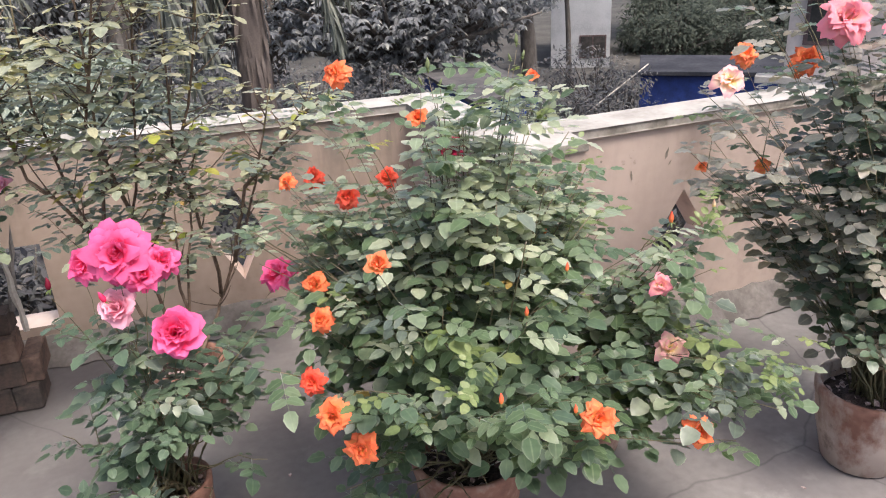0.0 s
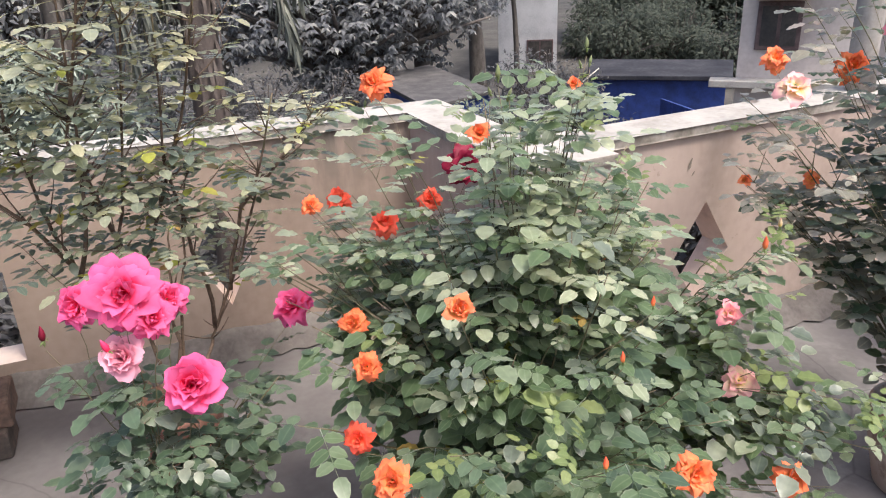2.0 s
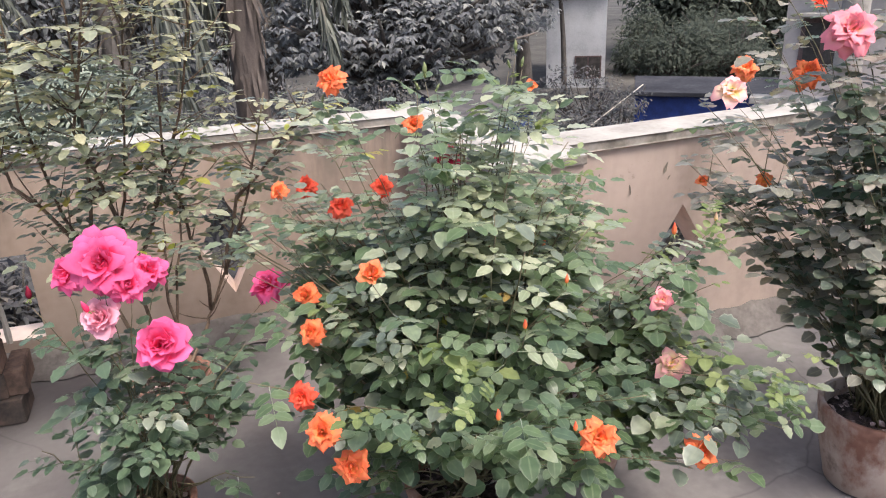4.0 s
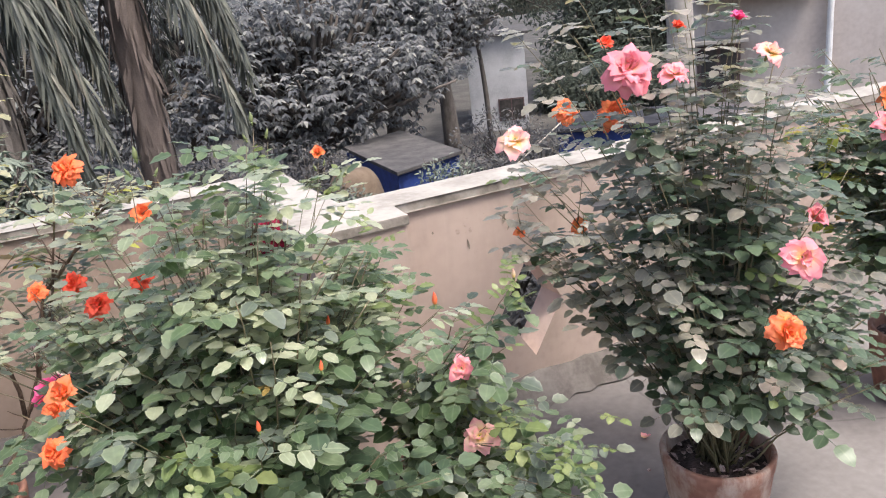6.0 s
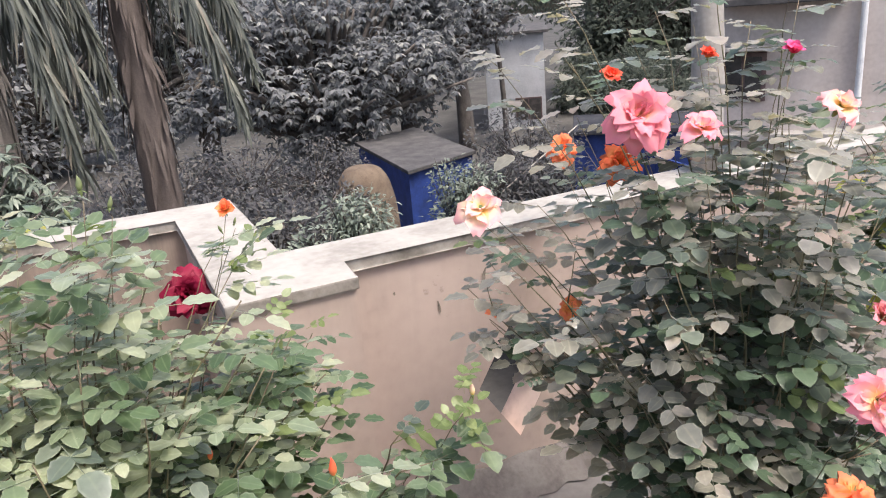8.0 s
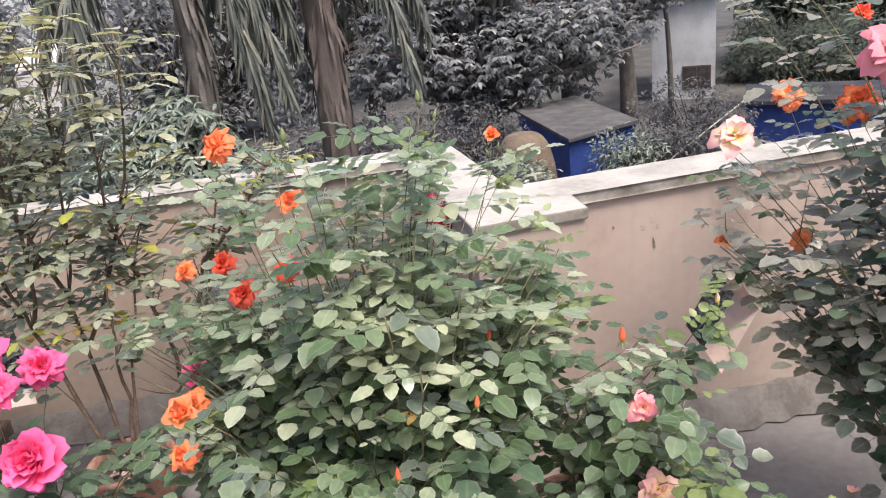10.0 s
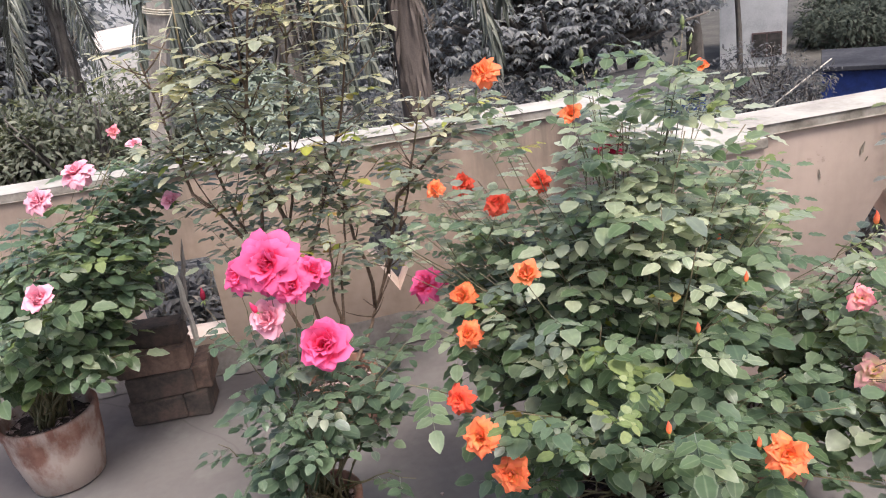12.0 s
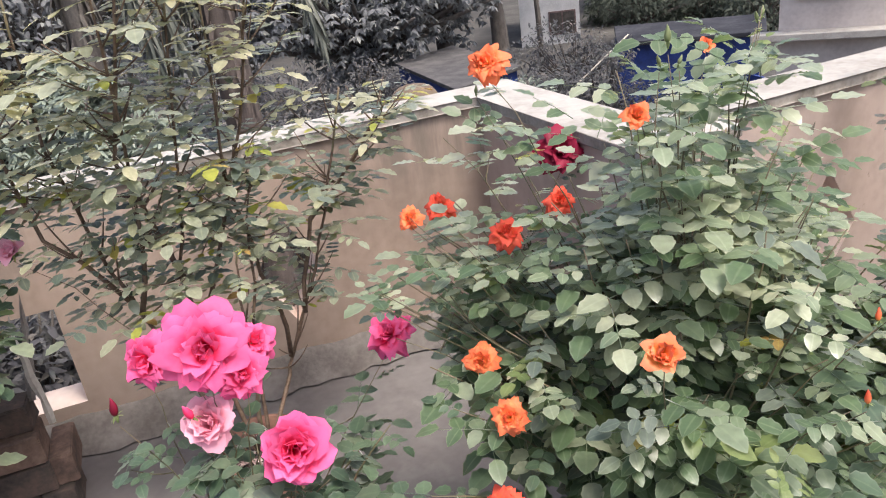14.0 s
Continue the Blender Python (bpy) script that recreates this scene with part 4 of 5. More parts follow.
POTL = "weathered terracotta pot with lime stains"
ROSES = [
    dict(seed=11, pot=(0.57, 1.48), potsize=(0.145, 0.105, 0.235), potmat=TERRACOTTA, potlabel=POTL, label="dense rose bush full of small orange blooms in a pot", bloom="ruffled orange rose",
         views=[((0.867, 2.284, 0.779), 0.1, (0.75, 0.40, 1.43)), ((0.215, 1.94, 0.626), 0.1, (0.02, 0.1, 1.43)), ((0.215, 1.94, 0.626), 0.09, (0.05, 0.0, 1.44)), ((1.038, 1.312, 0.51), 0.08, (0.1, 0.2, 1.43)), ((0.50, 1.43, 0.21), 0.15, (0.0, 0.0, 1.465)), ((0.58, 1.42, 0.21), 0.1, (0.0, 0.0, 1.465))], canes=186, thick=(0.0024, 0.0042), step=0.037, minz=0.17, leafsize=0.042, broad=0.74, flat=1.7, face=0.4, rise=2.0, tip=0.2, loose=0.5, stir=0.2, leaves=[G_CENTRE, G_DARK, G_FRESH, G_YELLOW, G_DEEP, G_TOPLIT], leafmix=[0.80, 0.16, 0.037, 0.003], pale=0.9, deep=1.0, pale_at=[(0.32, 1.75, 0.85, 0.34), (0.62, 1.62, 0.95, 0.4)], centre=(0.56, 1.5, 0.4), lone=300, twigs=(0.4, 0.10, 0),
         blobs=[(0.52, 1.38, 0.46, 0.36, 0.36, 0.24, 40), (0.60, 1.52, 0.76, 0.36, 0.34, 0.22, 44), (0.86, 1.30, 0.48, 0.2, 0.24, 0.16, 12), (0.31, 1.72, 0.80, 0.19, 0.24, 0.14, 44), (0.90, 1.62, 0.80, 0.16, 0.18, 0.16, 18), (0.66, 1.56, 0.96, 0.28, 0.28, 0.13, 34), (0.36, 1.2, 0.66, 0.16, 0.16, 0.16, 12), (0.95, 1.72, 0.72, 0.13, 0.15, 0.17, 16)],
         sprays=[(0.12, 1.30, 0.28), (0.17, 1.22, 0.24), (0.22, 1.14, 0.26), (0.18, 1.52, 0.70), (0.10, 1.45, 0.62), (1.02, 1.05, 0.42), (0.98, 1.3, 0.36), (0.49, 1.42, 1.06), (0.70, 1.47, 1.08), (0.92, 1.78, 0.98), (0.60, 1.66, 1.12), (0.42, 1.80, 1.06), (0.80, 1.66, 1.08), (0.55, 1.55, 1.10), (0.36, 1.86, 1.02)],
         flowers=[(0.373, 1.685, 1.178, "full", 0.062, ORANGE, (230, 40)), (0.304, 1.178, 0.931, "cup", 0.052, APRICOT, (200, 55)), (0.251, 1.56, 0.738, "full", 0.055, ORANGE, (215, 25)),
                  (0.236, 1.446, 0.706, "full", 0.052, ORANGE, (215, 30)), (0.192, 1.396, 0.59, "full", 0.058, CORAL, (215, 15)), (0.206, 1.262, 0.59, "full", 0.068, ORANGE, (205, 30)),
                  (0.251, 1.236, 0.513, "full", 0.066, ORANGE, (205, 25)), (0.688, 1.063, 0.567, "full", 0.068, ORANGE, (195, 40)), (0.929, 1.061, 0.462, "full", 0.066, ORANGE, (200, 25)),
                  (0.254, 1.81, 0.908, "full", 0.045, ORANGE, (215, 40)), (0.33, 1.847, 0.90, "full", 0.058, CORAL, (205, 50)), (0.461, 1.635, 0.937, "full", 0.05, CORAL, (205, 40)),
                  (0.37, 1.665, 0.898, "full", 0.058, CORAL, (205, 60)), (0.488, 1.46, 1.108, "cup", 0.042, ORANGE, (200, 50)), (0.93, 1.82, 1.089, "cup", 0.036, ORANGE, (200, 50)),
                  (0.493, 1.40, 1.216, "bud", 0.022, SEPAL, (0, 88)), (0.71, 1.46, 1.236, "bud", 0.020, SEPAL, (0, 85)), (0.74, 1.49, 1.2, "bud", 0.016, SEPAL, (60, 70)), (0.69, 1.45, 1.205, "bud", 0.014, SEPAL, (250, 70)), (0.475, 1.395, 1.19, "bud", 0.014, SEPAL, (250, 65)), (0.52, 1.41, 1.18, "bud", 0.013, SEPAL, (80, 60)), (0.36, 1.70, 1.13, "bud", 0.014, SEPAL, (40, 70)), (0.915, 1.81, 1.05, "bud", 0.014, SEPAL, (260, 70)), (0.945, 1.83, 1.055, "bud", 0.013, SEPAL, (80, 70)), (0.918, 1.188, 0.896, "bud", 0.024, CORAL, (0, 88)),
                  (0.56, 1.12, 0.80, "bud", 0.019, CORAL, (0, 85)), (0.70, 1.22, 0.82, "bud", 0.019, CORAL, (40, 80)), (0.80, 1.50, 0.78, "bud", 0.021, CORAL, (60, 80)), (0.46, 1.02, 0.70, "bud", 0.021, CORAL, (0, 85)), (0.62, 1.04, 0.62, "bud", 0.019, CORAL, (0, 85))],
         clusters=[((0.71, 1.47, 1.10), 0, 5, 0.03, 0.9), ((0.70, 1.46, 1.04), 0, 5, 0.04, 0.9), ((0.50, 1.42, 1.08), 0, 5, 0.03, 0.85), ((0.49, 1.43, 1.02), 0, 5, 0.04, 0.9), ((0.37, 1.69, 1.06), 0, 3, 0.02, 0.8), ((0.91, 1.80, 1.0), 0, 4, 0.03, 0.8), ((0.71, 1.47, 1.17), 2, 4, 0.015, 0.4), ((0.705, 1.465, 1.15), 0, 4, 0.025, 0.75), ((0.495, 1.41, 1.14), 0, 4, 0.025, 0.7), ((0.62, 1.5, 1.10), 0, 4, 0.04, 0.85), ((0.78, 1.52, 1.06), 0, 4, 0.04, 0.85), ((0.42, 1.5, 1.04), 0, 4, 0.04, 0.85), ((0.49, 1.41, 1.12), 2, 4, 0.02, 0.4), ((0.45, 1.10, 0.68), 2, 5, 0.02, 0.55), ((0.95, 1.78, 1.0), 2, 4, 0.03, 0.5), ((0.98, 1.68, 0.88), 2, 7, 0.05, 0.55)]),
    dict(seed=12, pot=(-0.14, 1.72), potsize=(0.098, 0.076, 0.205), potmat=TERRACOTTA, potlabel="small terracotta pot", label="bushy dark-leaved rose with large hot pink blooms", bloom="large ruffled hot pink rose",
         views=[((-0.08, 1.74, 0.19), 0.13, (0.0, 0.0, 1.465)), ((-0.08, 1.74, 0.19), 0.12, (0.1, 0.1, 1.41))], canes=46, thick=(0.0026, 0.0045), step=0.036, leafsize=0.04, broad=0.74, leaves=[G_DEEP, G_DARK], leafmix=[0.8, 0.2], centre=(-0.1, 1.64, 0.32), lone=260, twigs=(0.4, 0.1, 0),
         blobs=[(-0.11, 1.62, 0.40, 0.25, 0.24, 0.17, 34), (-0.06, 1.70, 0.56, 0.22, 0.2, 0.10, 16), (0.08, 1.74, 0.56, 0.11, 0.12, 0.08, 7), (-0.12, 1.50, 0.28, 0.28, 0.2, 0.12, 14)],
         flowers=[(-0.147, 1.682, 0.845, "lush", 0.124, HOT_PINK, (195, 22)), (-0.242, 1.86, 0.765, "full", 0.095, HOT_PINK, (220, 25)), (-0.056, 1.823, 0.76, "full", 0.085, HOT_PINK, (150, 35)), (-0.165, 1.70, 0.80, "lush", 0.085, HOT_PINK, (230, -5)),
                  (-0.10, 1.67, 0.79, "full", 0.085, HOT_PINK, (170, 25)), (-0.06, 1.62, 0.662, "globe", 0.11, HOT_PINK, (188, 35)), (-0.169, 1.68, 0.722, "globe", 0.078, PALE_PINK, (200, 35)), (0.215, 1.94, 0.626, "full", 0.095, HOT_PINK, (225, 55)),
                  (-0.284, 1.653, 0.807, "bud", 0.028, CRIMSON, (0, 80)), (-0.19, 1.68, 0.745, "bud", 0.03, HOT_PINK, (240, 70))]),
    dict(seed=13, pot=(-0.07, 2.31), potsize=(0.125, 0.095, 0.215), potmat=TERRACOTTA, potlabel=POTL, label="tall straggling old rose with yellowing leaves by the wall", bloom="rose",
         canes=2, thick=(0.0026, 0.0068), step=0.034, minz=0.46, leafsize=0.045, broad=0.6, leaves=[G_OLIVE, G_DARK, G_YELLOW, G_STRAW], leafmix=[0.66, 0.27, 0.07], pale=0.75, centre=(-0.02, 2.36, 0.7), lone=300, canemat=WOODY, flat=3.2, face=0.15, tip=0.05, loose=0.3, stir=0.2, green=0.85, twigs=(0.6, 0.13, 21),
         blobs=[(0.0, 2.35, 0.9, 0.3, 0.2, 0.35, 14)],
         stems=[[(-0.05, 2.33, 0.18), (0.04, 2.43, 0.27), (0.09, 2.47, 0.34), (0.20, 2.48, 0.56), (0.27, 2.45, 0.80), (0.33, 2.40, 1.04)],
                [(0.09, 2.47, 0.34), (0.06, 2.46, 0.60), (0.02, 2.38, 0.90), (0.05, 2.30, 1.36)], [(0.14, 2.48, 0.45), (0.22, 2.5, 0.7), (0.38, 2.48, 0.86), (0.46, 2.44, 0.98)],
                [(-0.08, 2.32, 0.18), (-0.12, 2.38, 0.50), (-0.13, 2.40, 0.69), (-0.08, 2.36, 0.95), (0.0, 2.28, 1.42)], [(-0.12, 2.39, 0.55), (-0.02, 2.42, 0.74), (0.08, 2.4, 1.0), (0.16, 2.32, 1.35)],
                [(-0.10, 2.30, 0.18), (-0.22, 2.38, 0.55), (-0.28, 2.40, 0.74), (-0.32, 2.35, 1.05), (-0.30, 2.30, 1.40)], [(-0.24, 2.39, 0.62), (-0.18, 2.34, 0.85), (-0.15, 2.24, 1.42)],
                [(-0.26, 2.39, 0.66), (-0.38, 2.36, 0.86), (-0.42, 2.30, 1.25)], [(-0.13, 2.40, 0.66), (-0.20, 2.32, 1.0), (-0.08, 2.2, 1.45)]], flowers=[(-0.46, 2.40, 0.845, "cup", 0.06, PALE_PINK, (210, 45))]),
    dict(seed=15, pot=(-0.995, 2.385), potsize=(0.15, 0.113, 0.245), potmat=TERRACOTTA_PALE, potlabel=POTL, label="leafy rose bush with pale pink blooms in a stained pot", bloom="pale pink rose",
         views=[((-0.98, 2.33, 0.21), 0.22, (0.1, 0.1, 1.41))], canes=102, thick=(0.0028, 0.005), step=0.037, minz=0.36, leafsize=0.055, broad=0.7, leaves=[G_DEEP, G_CENTRE, G_FRESH], leafmix=[0.42, 0.50, 0.08], centre=(-0.95, 2.4, 0.45), lone=280, twigs=(0.3, 0.12, 0),
         blobs=[(-0.93, 2.36, 0.62, 0.32, 0.3, 0.24, 34), (-0.70, 2.38, 0.74, 0.24, 0.18, 0.14, 24), (-1.1, 2.3, 0.45, 0.2, 0.2, 0.18, 10), (-0.62, 2.40, 0.72, 0.15, 0.12, 0.1, 16), (-0.84, 2.2, 0.5, 0.2, 0.14, 0.15, 14), (-0.53, 2.5, 0.84, 0.11, 0.1, 0.1, 14), (-0.58, 2.5, 0.92, 0.12, 0.1, 0.08, 8)],
         flowers=[(-0.77, 2.06, 0.735, "cup", 0.085, PALE_PINK, (170, 40)), (-0.709, 2.435, 0.972, "lush", 0.08, PALE_PINK, (190, 60)), (-0.90, 2.6, 0.87, "full", 0.085, PALE_PINK, (190, 40)),
                  (-0.60, 2.75, 0.965, "cup", 0.055, PALE_PINK, (150, 50)), (-0.65, 2.73, 1.02, "cup", 0.05, SALMON, (200, 60)), (-1.0, 2.2, 0.8, "cup", 0.06, PALE_PINK, (200, 50))]),
    dict(seed=16, pot=(1.69, 1.272), potsize=(0.143, 0.1, 0.245), potmat=TERRACOTTA_PALE, potlabel=POTL, label="tall full rose bush with pink and orange blooms", bloom="salmon pink rose",
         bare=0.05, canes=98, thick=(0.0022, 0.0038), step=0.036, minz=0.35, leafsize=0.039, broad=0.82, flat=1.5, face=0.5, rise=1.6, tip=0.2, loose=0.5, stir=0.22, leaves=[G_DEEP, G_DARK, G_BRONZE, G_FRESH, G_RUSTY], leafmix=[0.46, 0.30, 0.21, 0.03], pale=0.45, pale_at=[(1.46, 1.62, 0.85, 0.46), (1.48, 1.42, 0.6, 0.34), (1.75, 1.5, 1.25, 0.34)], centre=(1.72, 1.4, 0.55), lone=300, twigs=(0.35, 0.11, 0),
         blobs=[(1.70, 1.36, 0.62, 0.34, 0.34, 0.24, 30), (1.70, 1.48, 0.92, 0.26, 0.32, 0.20, 26), (1.53, 1.64, 0.84, 0.18, 0.2, 0.2, 15), (1.84, 1.16, 0.56, 0.28, 0.22, 0.16, 20), (2.02, 1.12, 0.55, 0.2, 0.2, 0.16, 12), (1.75, 1.35, 1.12, 0.2, 0.28, 0.10, 16), (1.98, 1.3, 0.85, 0.2, 0.2, 0.2, 18), (2.05, 1.42, 1.0, 0.16, 0.2, 0.16, 12)],
         sprays=[(1.42, 1.72, 0.9), (1.38, 1.65, 0.8), (1.45, 1.8, 1.0), (1.36, 1.6, 0.98), (1.62, 1.7, 1.28), (1.75, 1.5, 1.34), (1.79, 1.74, 1.33), (1.74, 1.78, 1.2), (1.70, 1.8, 1.15), (1.83, 1.7, 1.36), (1.9, 1.6, 1.28), (2.0, 1.5, 1.27), (1.95, 1.56, 1.33), (1.66, 1.72, 1.1), (1.53, 1.6, 1.42), (1.44, 1.68, 1.3), (1.84, 1.55, 1.46), (1.98, 1.48, 1.44), (1.9, 1.4, 1.4)],
         flowers=[(1.803, 2.019, 1.037, "full", 0.085, APRICOT, (210, 45)), (1.742, 1.70, 1.064, "full", 0.085, ORANGE, (205, 40)), (1.293, 1.49, 1.10, "open", 0.085, CREAM, (215, 50)),
                  (1.575, 1.43, 1.219, "lush", 0.105, SALMON, (205, 40)), (1.599, 1.304, 1.212, "open", 0.07, SALMON, (190, 60)), (1.72, 1.153, 1.242, "open", 0.07, CREAM, (180, 50)),
                  (1.869, 1.587, 1.276, "cup", 0.042, CORAL, (200, 70)), (1.60, 0.99, 0.70, "full", 0.08, APRICOT, (200, 20)), (1.67, 1.013, 0.836, "open", 0.095, SALMON, (205, 20)), (2.0, 1.25, 0.80, "cup", 0.065, SALMON, (190, 50)),
                  (1.55, 1.62, 0.80, "open", 0.05, APRICOT, (210, 40)), (1.44, 1.74, 0.78, "cup", 0.04, APRICOT, (215, 50)), (1.66, 1.62, 1.26, "cup", 0.042, CORAL, (210, 60)), (1.80, 1.32, 1.30, "cup", 0.04, HOT_PINK, (180, 70))]),
    dict(seed=17, pot=(2.68, 1.385), minz=0.36, potsize=(0.15, 0.115, 0.25), potmat=TERRACOTTA, potlabel=POTL, label="rose bush with pink blooms and rusty leaves", bloom="pink rose",
         canes=64, thick=(0.003, 0.005), step=0.038, leafsize=0.045, broad=0.74, leaves=[G_CENTRE, G_DARK, G_YELLOW], leafmix=[0.52, 0.43, 0.05], centre=(2.65, 1.35, 0.55), lone=150, twigs=(0.3, 0.12, 0),
         blobs=[(2.62, 1.4, 0.72, 0.32, 0.3, 0.28, 34), (2.55, 1.5, 1.0, 0.28, 0.28, 0.18, 20)],
         flowers=[(2.42, 1.36, 0.95, "open", 0.10, SALMON, (210, 40)), (2.55, 1.45, 1.0, "open", 0.08, APRICOT, (210, 50))]),
    dict(seed=18, pot=(1.02, 1.66), potsize=(0.13, 0.1, 0.22), potmat=TERRACOTTA, potlabel="small terracotta pot", label="small spreading rose with cream and pink blooms", bloom="cream and pink rose",
         views=[((0.929, 1.061, 0.462), 0.09, (0.0, 0.1, 1.44)), ((0.929, 1.061, 0.462), 0.09, (0.1, 0.0, 1.43))], canes=34, thick=(0.0024, 0.004), step=0.036, leafsize=0.042, broad=0.8, leaves=[G_CENTRE, G_DARK, G_FRESH], leafmix=[0.6, 0.30, 0.10], centre=(1.04, 1.5, 0.42), lone=180, twigs=(0.3, 0.1, 0),
         blobs=[(1.05, 1.42, 0.55, 0.17, 0.22, 0.14, 20), (1.06, 1.16, 0.50, 0.1, 0.16, 0.09, 12), (1.12, 1.38, 0.70, 0.12, 0.14, 0.06, 9)],
         flowers=[(1.038, 1.312, 0.51, "open", 0.08, CREAM, (210, 45)), (1.033, 1.355, 0.655, "open", 0.065, SALMON, (210, 30)), (1.22, 1.42, 0.80, "bud", 0.022, CREAM, (0, 85))],
         clusters=[((1.10, 1.035, 0.60), 2, 8, 0.04, 0.5), ((1.09, 1.05, 0.57), 0, 8, 0.05, 0.6), ((1.17, 1.4, 0.78), 2, 8, 0.03, 0.5)]),
    dict(seed=19, pot=(0.80, 2.50), potsize=(0.13, 0.1, 0.22), potmat=TERRACOTTA, potlabel="small terracotta pot", label="slender rose with a single crimson bloom", bloom="crimson rose",
         canes=9, thick=(0.0026, 0.0042), step=0.045, leafsize=0.04, leaves=[G_DARK, G_BRONZE], leafmix=[0.7, 0.3], centre=(0.80, 2.4, 0.45), lone=60,
         blobs=[(0.80, 2.42, 0.5, 0.14, 0.12, 0.12, 10)],
         flowers=[(0.867, 2.284, 0.779, "lush", 0.112, CRIMSON, (190, 25))]),
]
for spec in ROSES:
    rose(spec)

# ---------------------------------------------------------------- on the terrace: bricks and posts


def brick(at, turn, size, material, label, seed):
    bm = box_bm((-size[0] / 2, -size[1] / 2, 0), (size[0] / 2, size[1] / 2, size[2]), 0.006, 2, 0.0016, 1, seed)
    ob = part("brick", bm, material)
    ob.matrix_basis = pose(*at, 0, 0, turn)
    return tagged(ob, label, "brick", "bricks stacked round the post")


for k, (x, y, z, turn, size, dark) in enumerate([
        (-0.735, 2.645, 0.0, -2, (0.19, 0.095, 0.09), 1), (-0.592, 2.665, 0.0, 86, (0.15, 0.085, 0.09), 1), (-0.70, 2.75, 0.0, 3, (0.23, 0.095, 0.09), 1),
        (-0.705, 2.652, 0.0915, 1, (0.23, 0.1, 0.09), 1), (-0.735, 2.755, 0.0915, -4, (0.19, 0.09, 0.09), 1), (-0.562, 2.70, 0.0915, 88, (0.17, 0.06, 0.09), 0),
        (-0.715, 2.665, 0.183, -2, (0.25, 0.11, 0.085), 0), (-0.73, 2.775, 0.183, 2, (0.2, 0.09, 0.08), 1), (-0.69, 2.695, 0.2695, -6, (0.19, 0.095, 0.075), 1)]):
    brick((x, y, z), turn, size, BRICK_DARK if dark else BRICK, "dark brown brick in a loose stack" if dark else "worn red-brown brick in a loose stack", 40 + k)


def post(name, foot, top, r, material, label):
    """A round timber post, slightly crooked, tapering to its top."""
    verts, faces = [], []
    a, b = Vector(foot), Vector(top)
    rnd = random.Random(int(r * 1e4))
    pts = [a.lerp(b, i / 14) + Vector((rnd.gauss(0, 0.003), rnd.gauss(0, 0.003), 0)) for i in range(15)]
    tube(pts, [r * (1 - 0.015 * i) * rnd.uniform(0.95, 1.06) for i in range(15)], 14, verts, faces)
    ob = new(name, mesh_of(name, verts, faces, material))
    return tagged(ob, label, "post")


def square_post(foot, top, half):
    """A sawn square post with worn corners, slightly twisted."""
    bm = box_bm((-half, -half, 0), (half, half, (Vector(top) - Vector(foot)).length), 0.006, 2)
    bmesh.ops.subdivide_edges(bm, edges=[e for e in bm.edges if abs(e.verts[0].co.z - e.verts[1].co.z) > 0.5], cuts=16)
    for v in bm.verts:
        v.co.x += 0.004 * noise.noise(Vector((v.co.x * 9, v.co.y * 9, v.co.z * 5)))
        v.co.y += 0.004 * noise.noise(Vector((v.co.x * 9 + 7, v.co.y * 9, v.co.z * 5)))
    ob = part("wooden_post", bm, OLD_WOOD)
    lean = (Vector(top) - Vector(foot)).to_track_quat("Z", "Y").to_matrix().to_4x4()
    ob.matrix_basis = Matrix.Translation(foot) @ lean @ pose(0, 0, 0, 0, 0, -95)
    return tagged(ob, "weathered grey square post standing on the wall coping", "post")


POST_FOOT, POST_TOP = Vector((-0.60, 3.07, WALL_H + 0.03)), Vector((-0.25, 3.08, 2.35))
timber = square_post(POST_FOOT, POST_TOP, 0.033)
rope_v, rope_f = [], []
for h in (0.55, 0.557, 0.565):
    ring = [Vector((0.05 * math.cos(a), 0.05 * math.sin(a), h + 0.004 * math.sin(a))) for a in [math.pi / 4 + i * math.pi / 8 for i in range(17)]]
    tube(ring, [0.0035] * 17, 5, rope_v, rope_f)
tube(bend((0.06, -0.05, 0.56), (0.0, -0.2, 0.35), (0.1, -0.3, 0.12), 9), [0.002] * 9, 4, rope_v, rope_f)
part_mesh("rope", mesh_of("rope", rope_v, rope_f, TWINE), timber, "thin grey twine tied round it")


def stake(foot, top, wide, seed, wood=PALE_WOOD):
    """A thin split stake with a ragged edge and a jagged tip."""
    rnd = random.Random(seed)
    bm = bmesh.new()
    a, b = Vector(foot), Vector(top)
    rows = []
    for i in range(9):
        p = a.lerp(b, i / 8)
        w = wide * (1 - 0.55 * (i / 8) ** 3) * rnd.uniform(0.75, 1.15)
        x = p.x + rnd.gauss(0, 0.003)
        rows.append([bm.verts.new((x - w, p.y, p.z)), bm.verts.new((x, p.y - 0.007, p.z + rnd.uniform(-0.01, 0.01))), bm.verts.new((x + w, p.y, p.z + (0.03 if i == 8 else 0))), bm.verts.new((x, p.y + 0.006, p.z))])
    for r0, r1 in zip(rows, rows[1:]):
        for k in range(4):
            bm.faces.new((r0[k], r0[(k + 1) % 4], r1[(k + 1) % 4], r1[k]))
    bm.faces.new(rows[0][::-1])
    bm.faces.new(rows[-1])
    return tagged(part("split_stake", bm, wood), "pale split wooden stake leaning among the bricks" if wood is PALE_WOOD else "grey split wooden stake leaning among the bricks", "stake")


stake((-0.555, 2.665, 0.26), (-0.575, 2.7, 0.56), 0.011, 3)
stake((-0.59, 2.69, 0.33), (-0.53, 2.72, 0.6), 0.012, 8, OLD_WOOD)
post("concrete_post", (2.49, 2.24, WALL_H + 0.03), (2.47, 2.26, 2.6), 0.05, POST, "grey post standing on the parapet")

# ---------------------------------------------------------------- beyond the wall


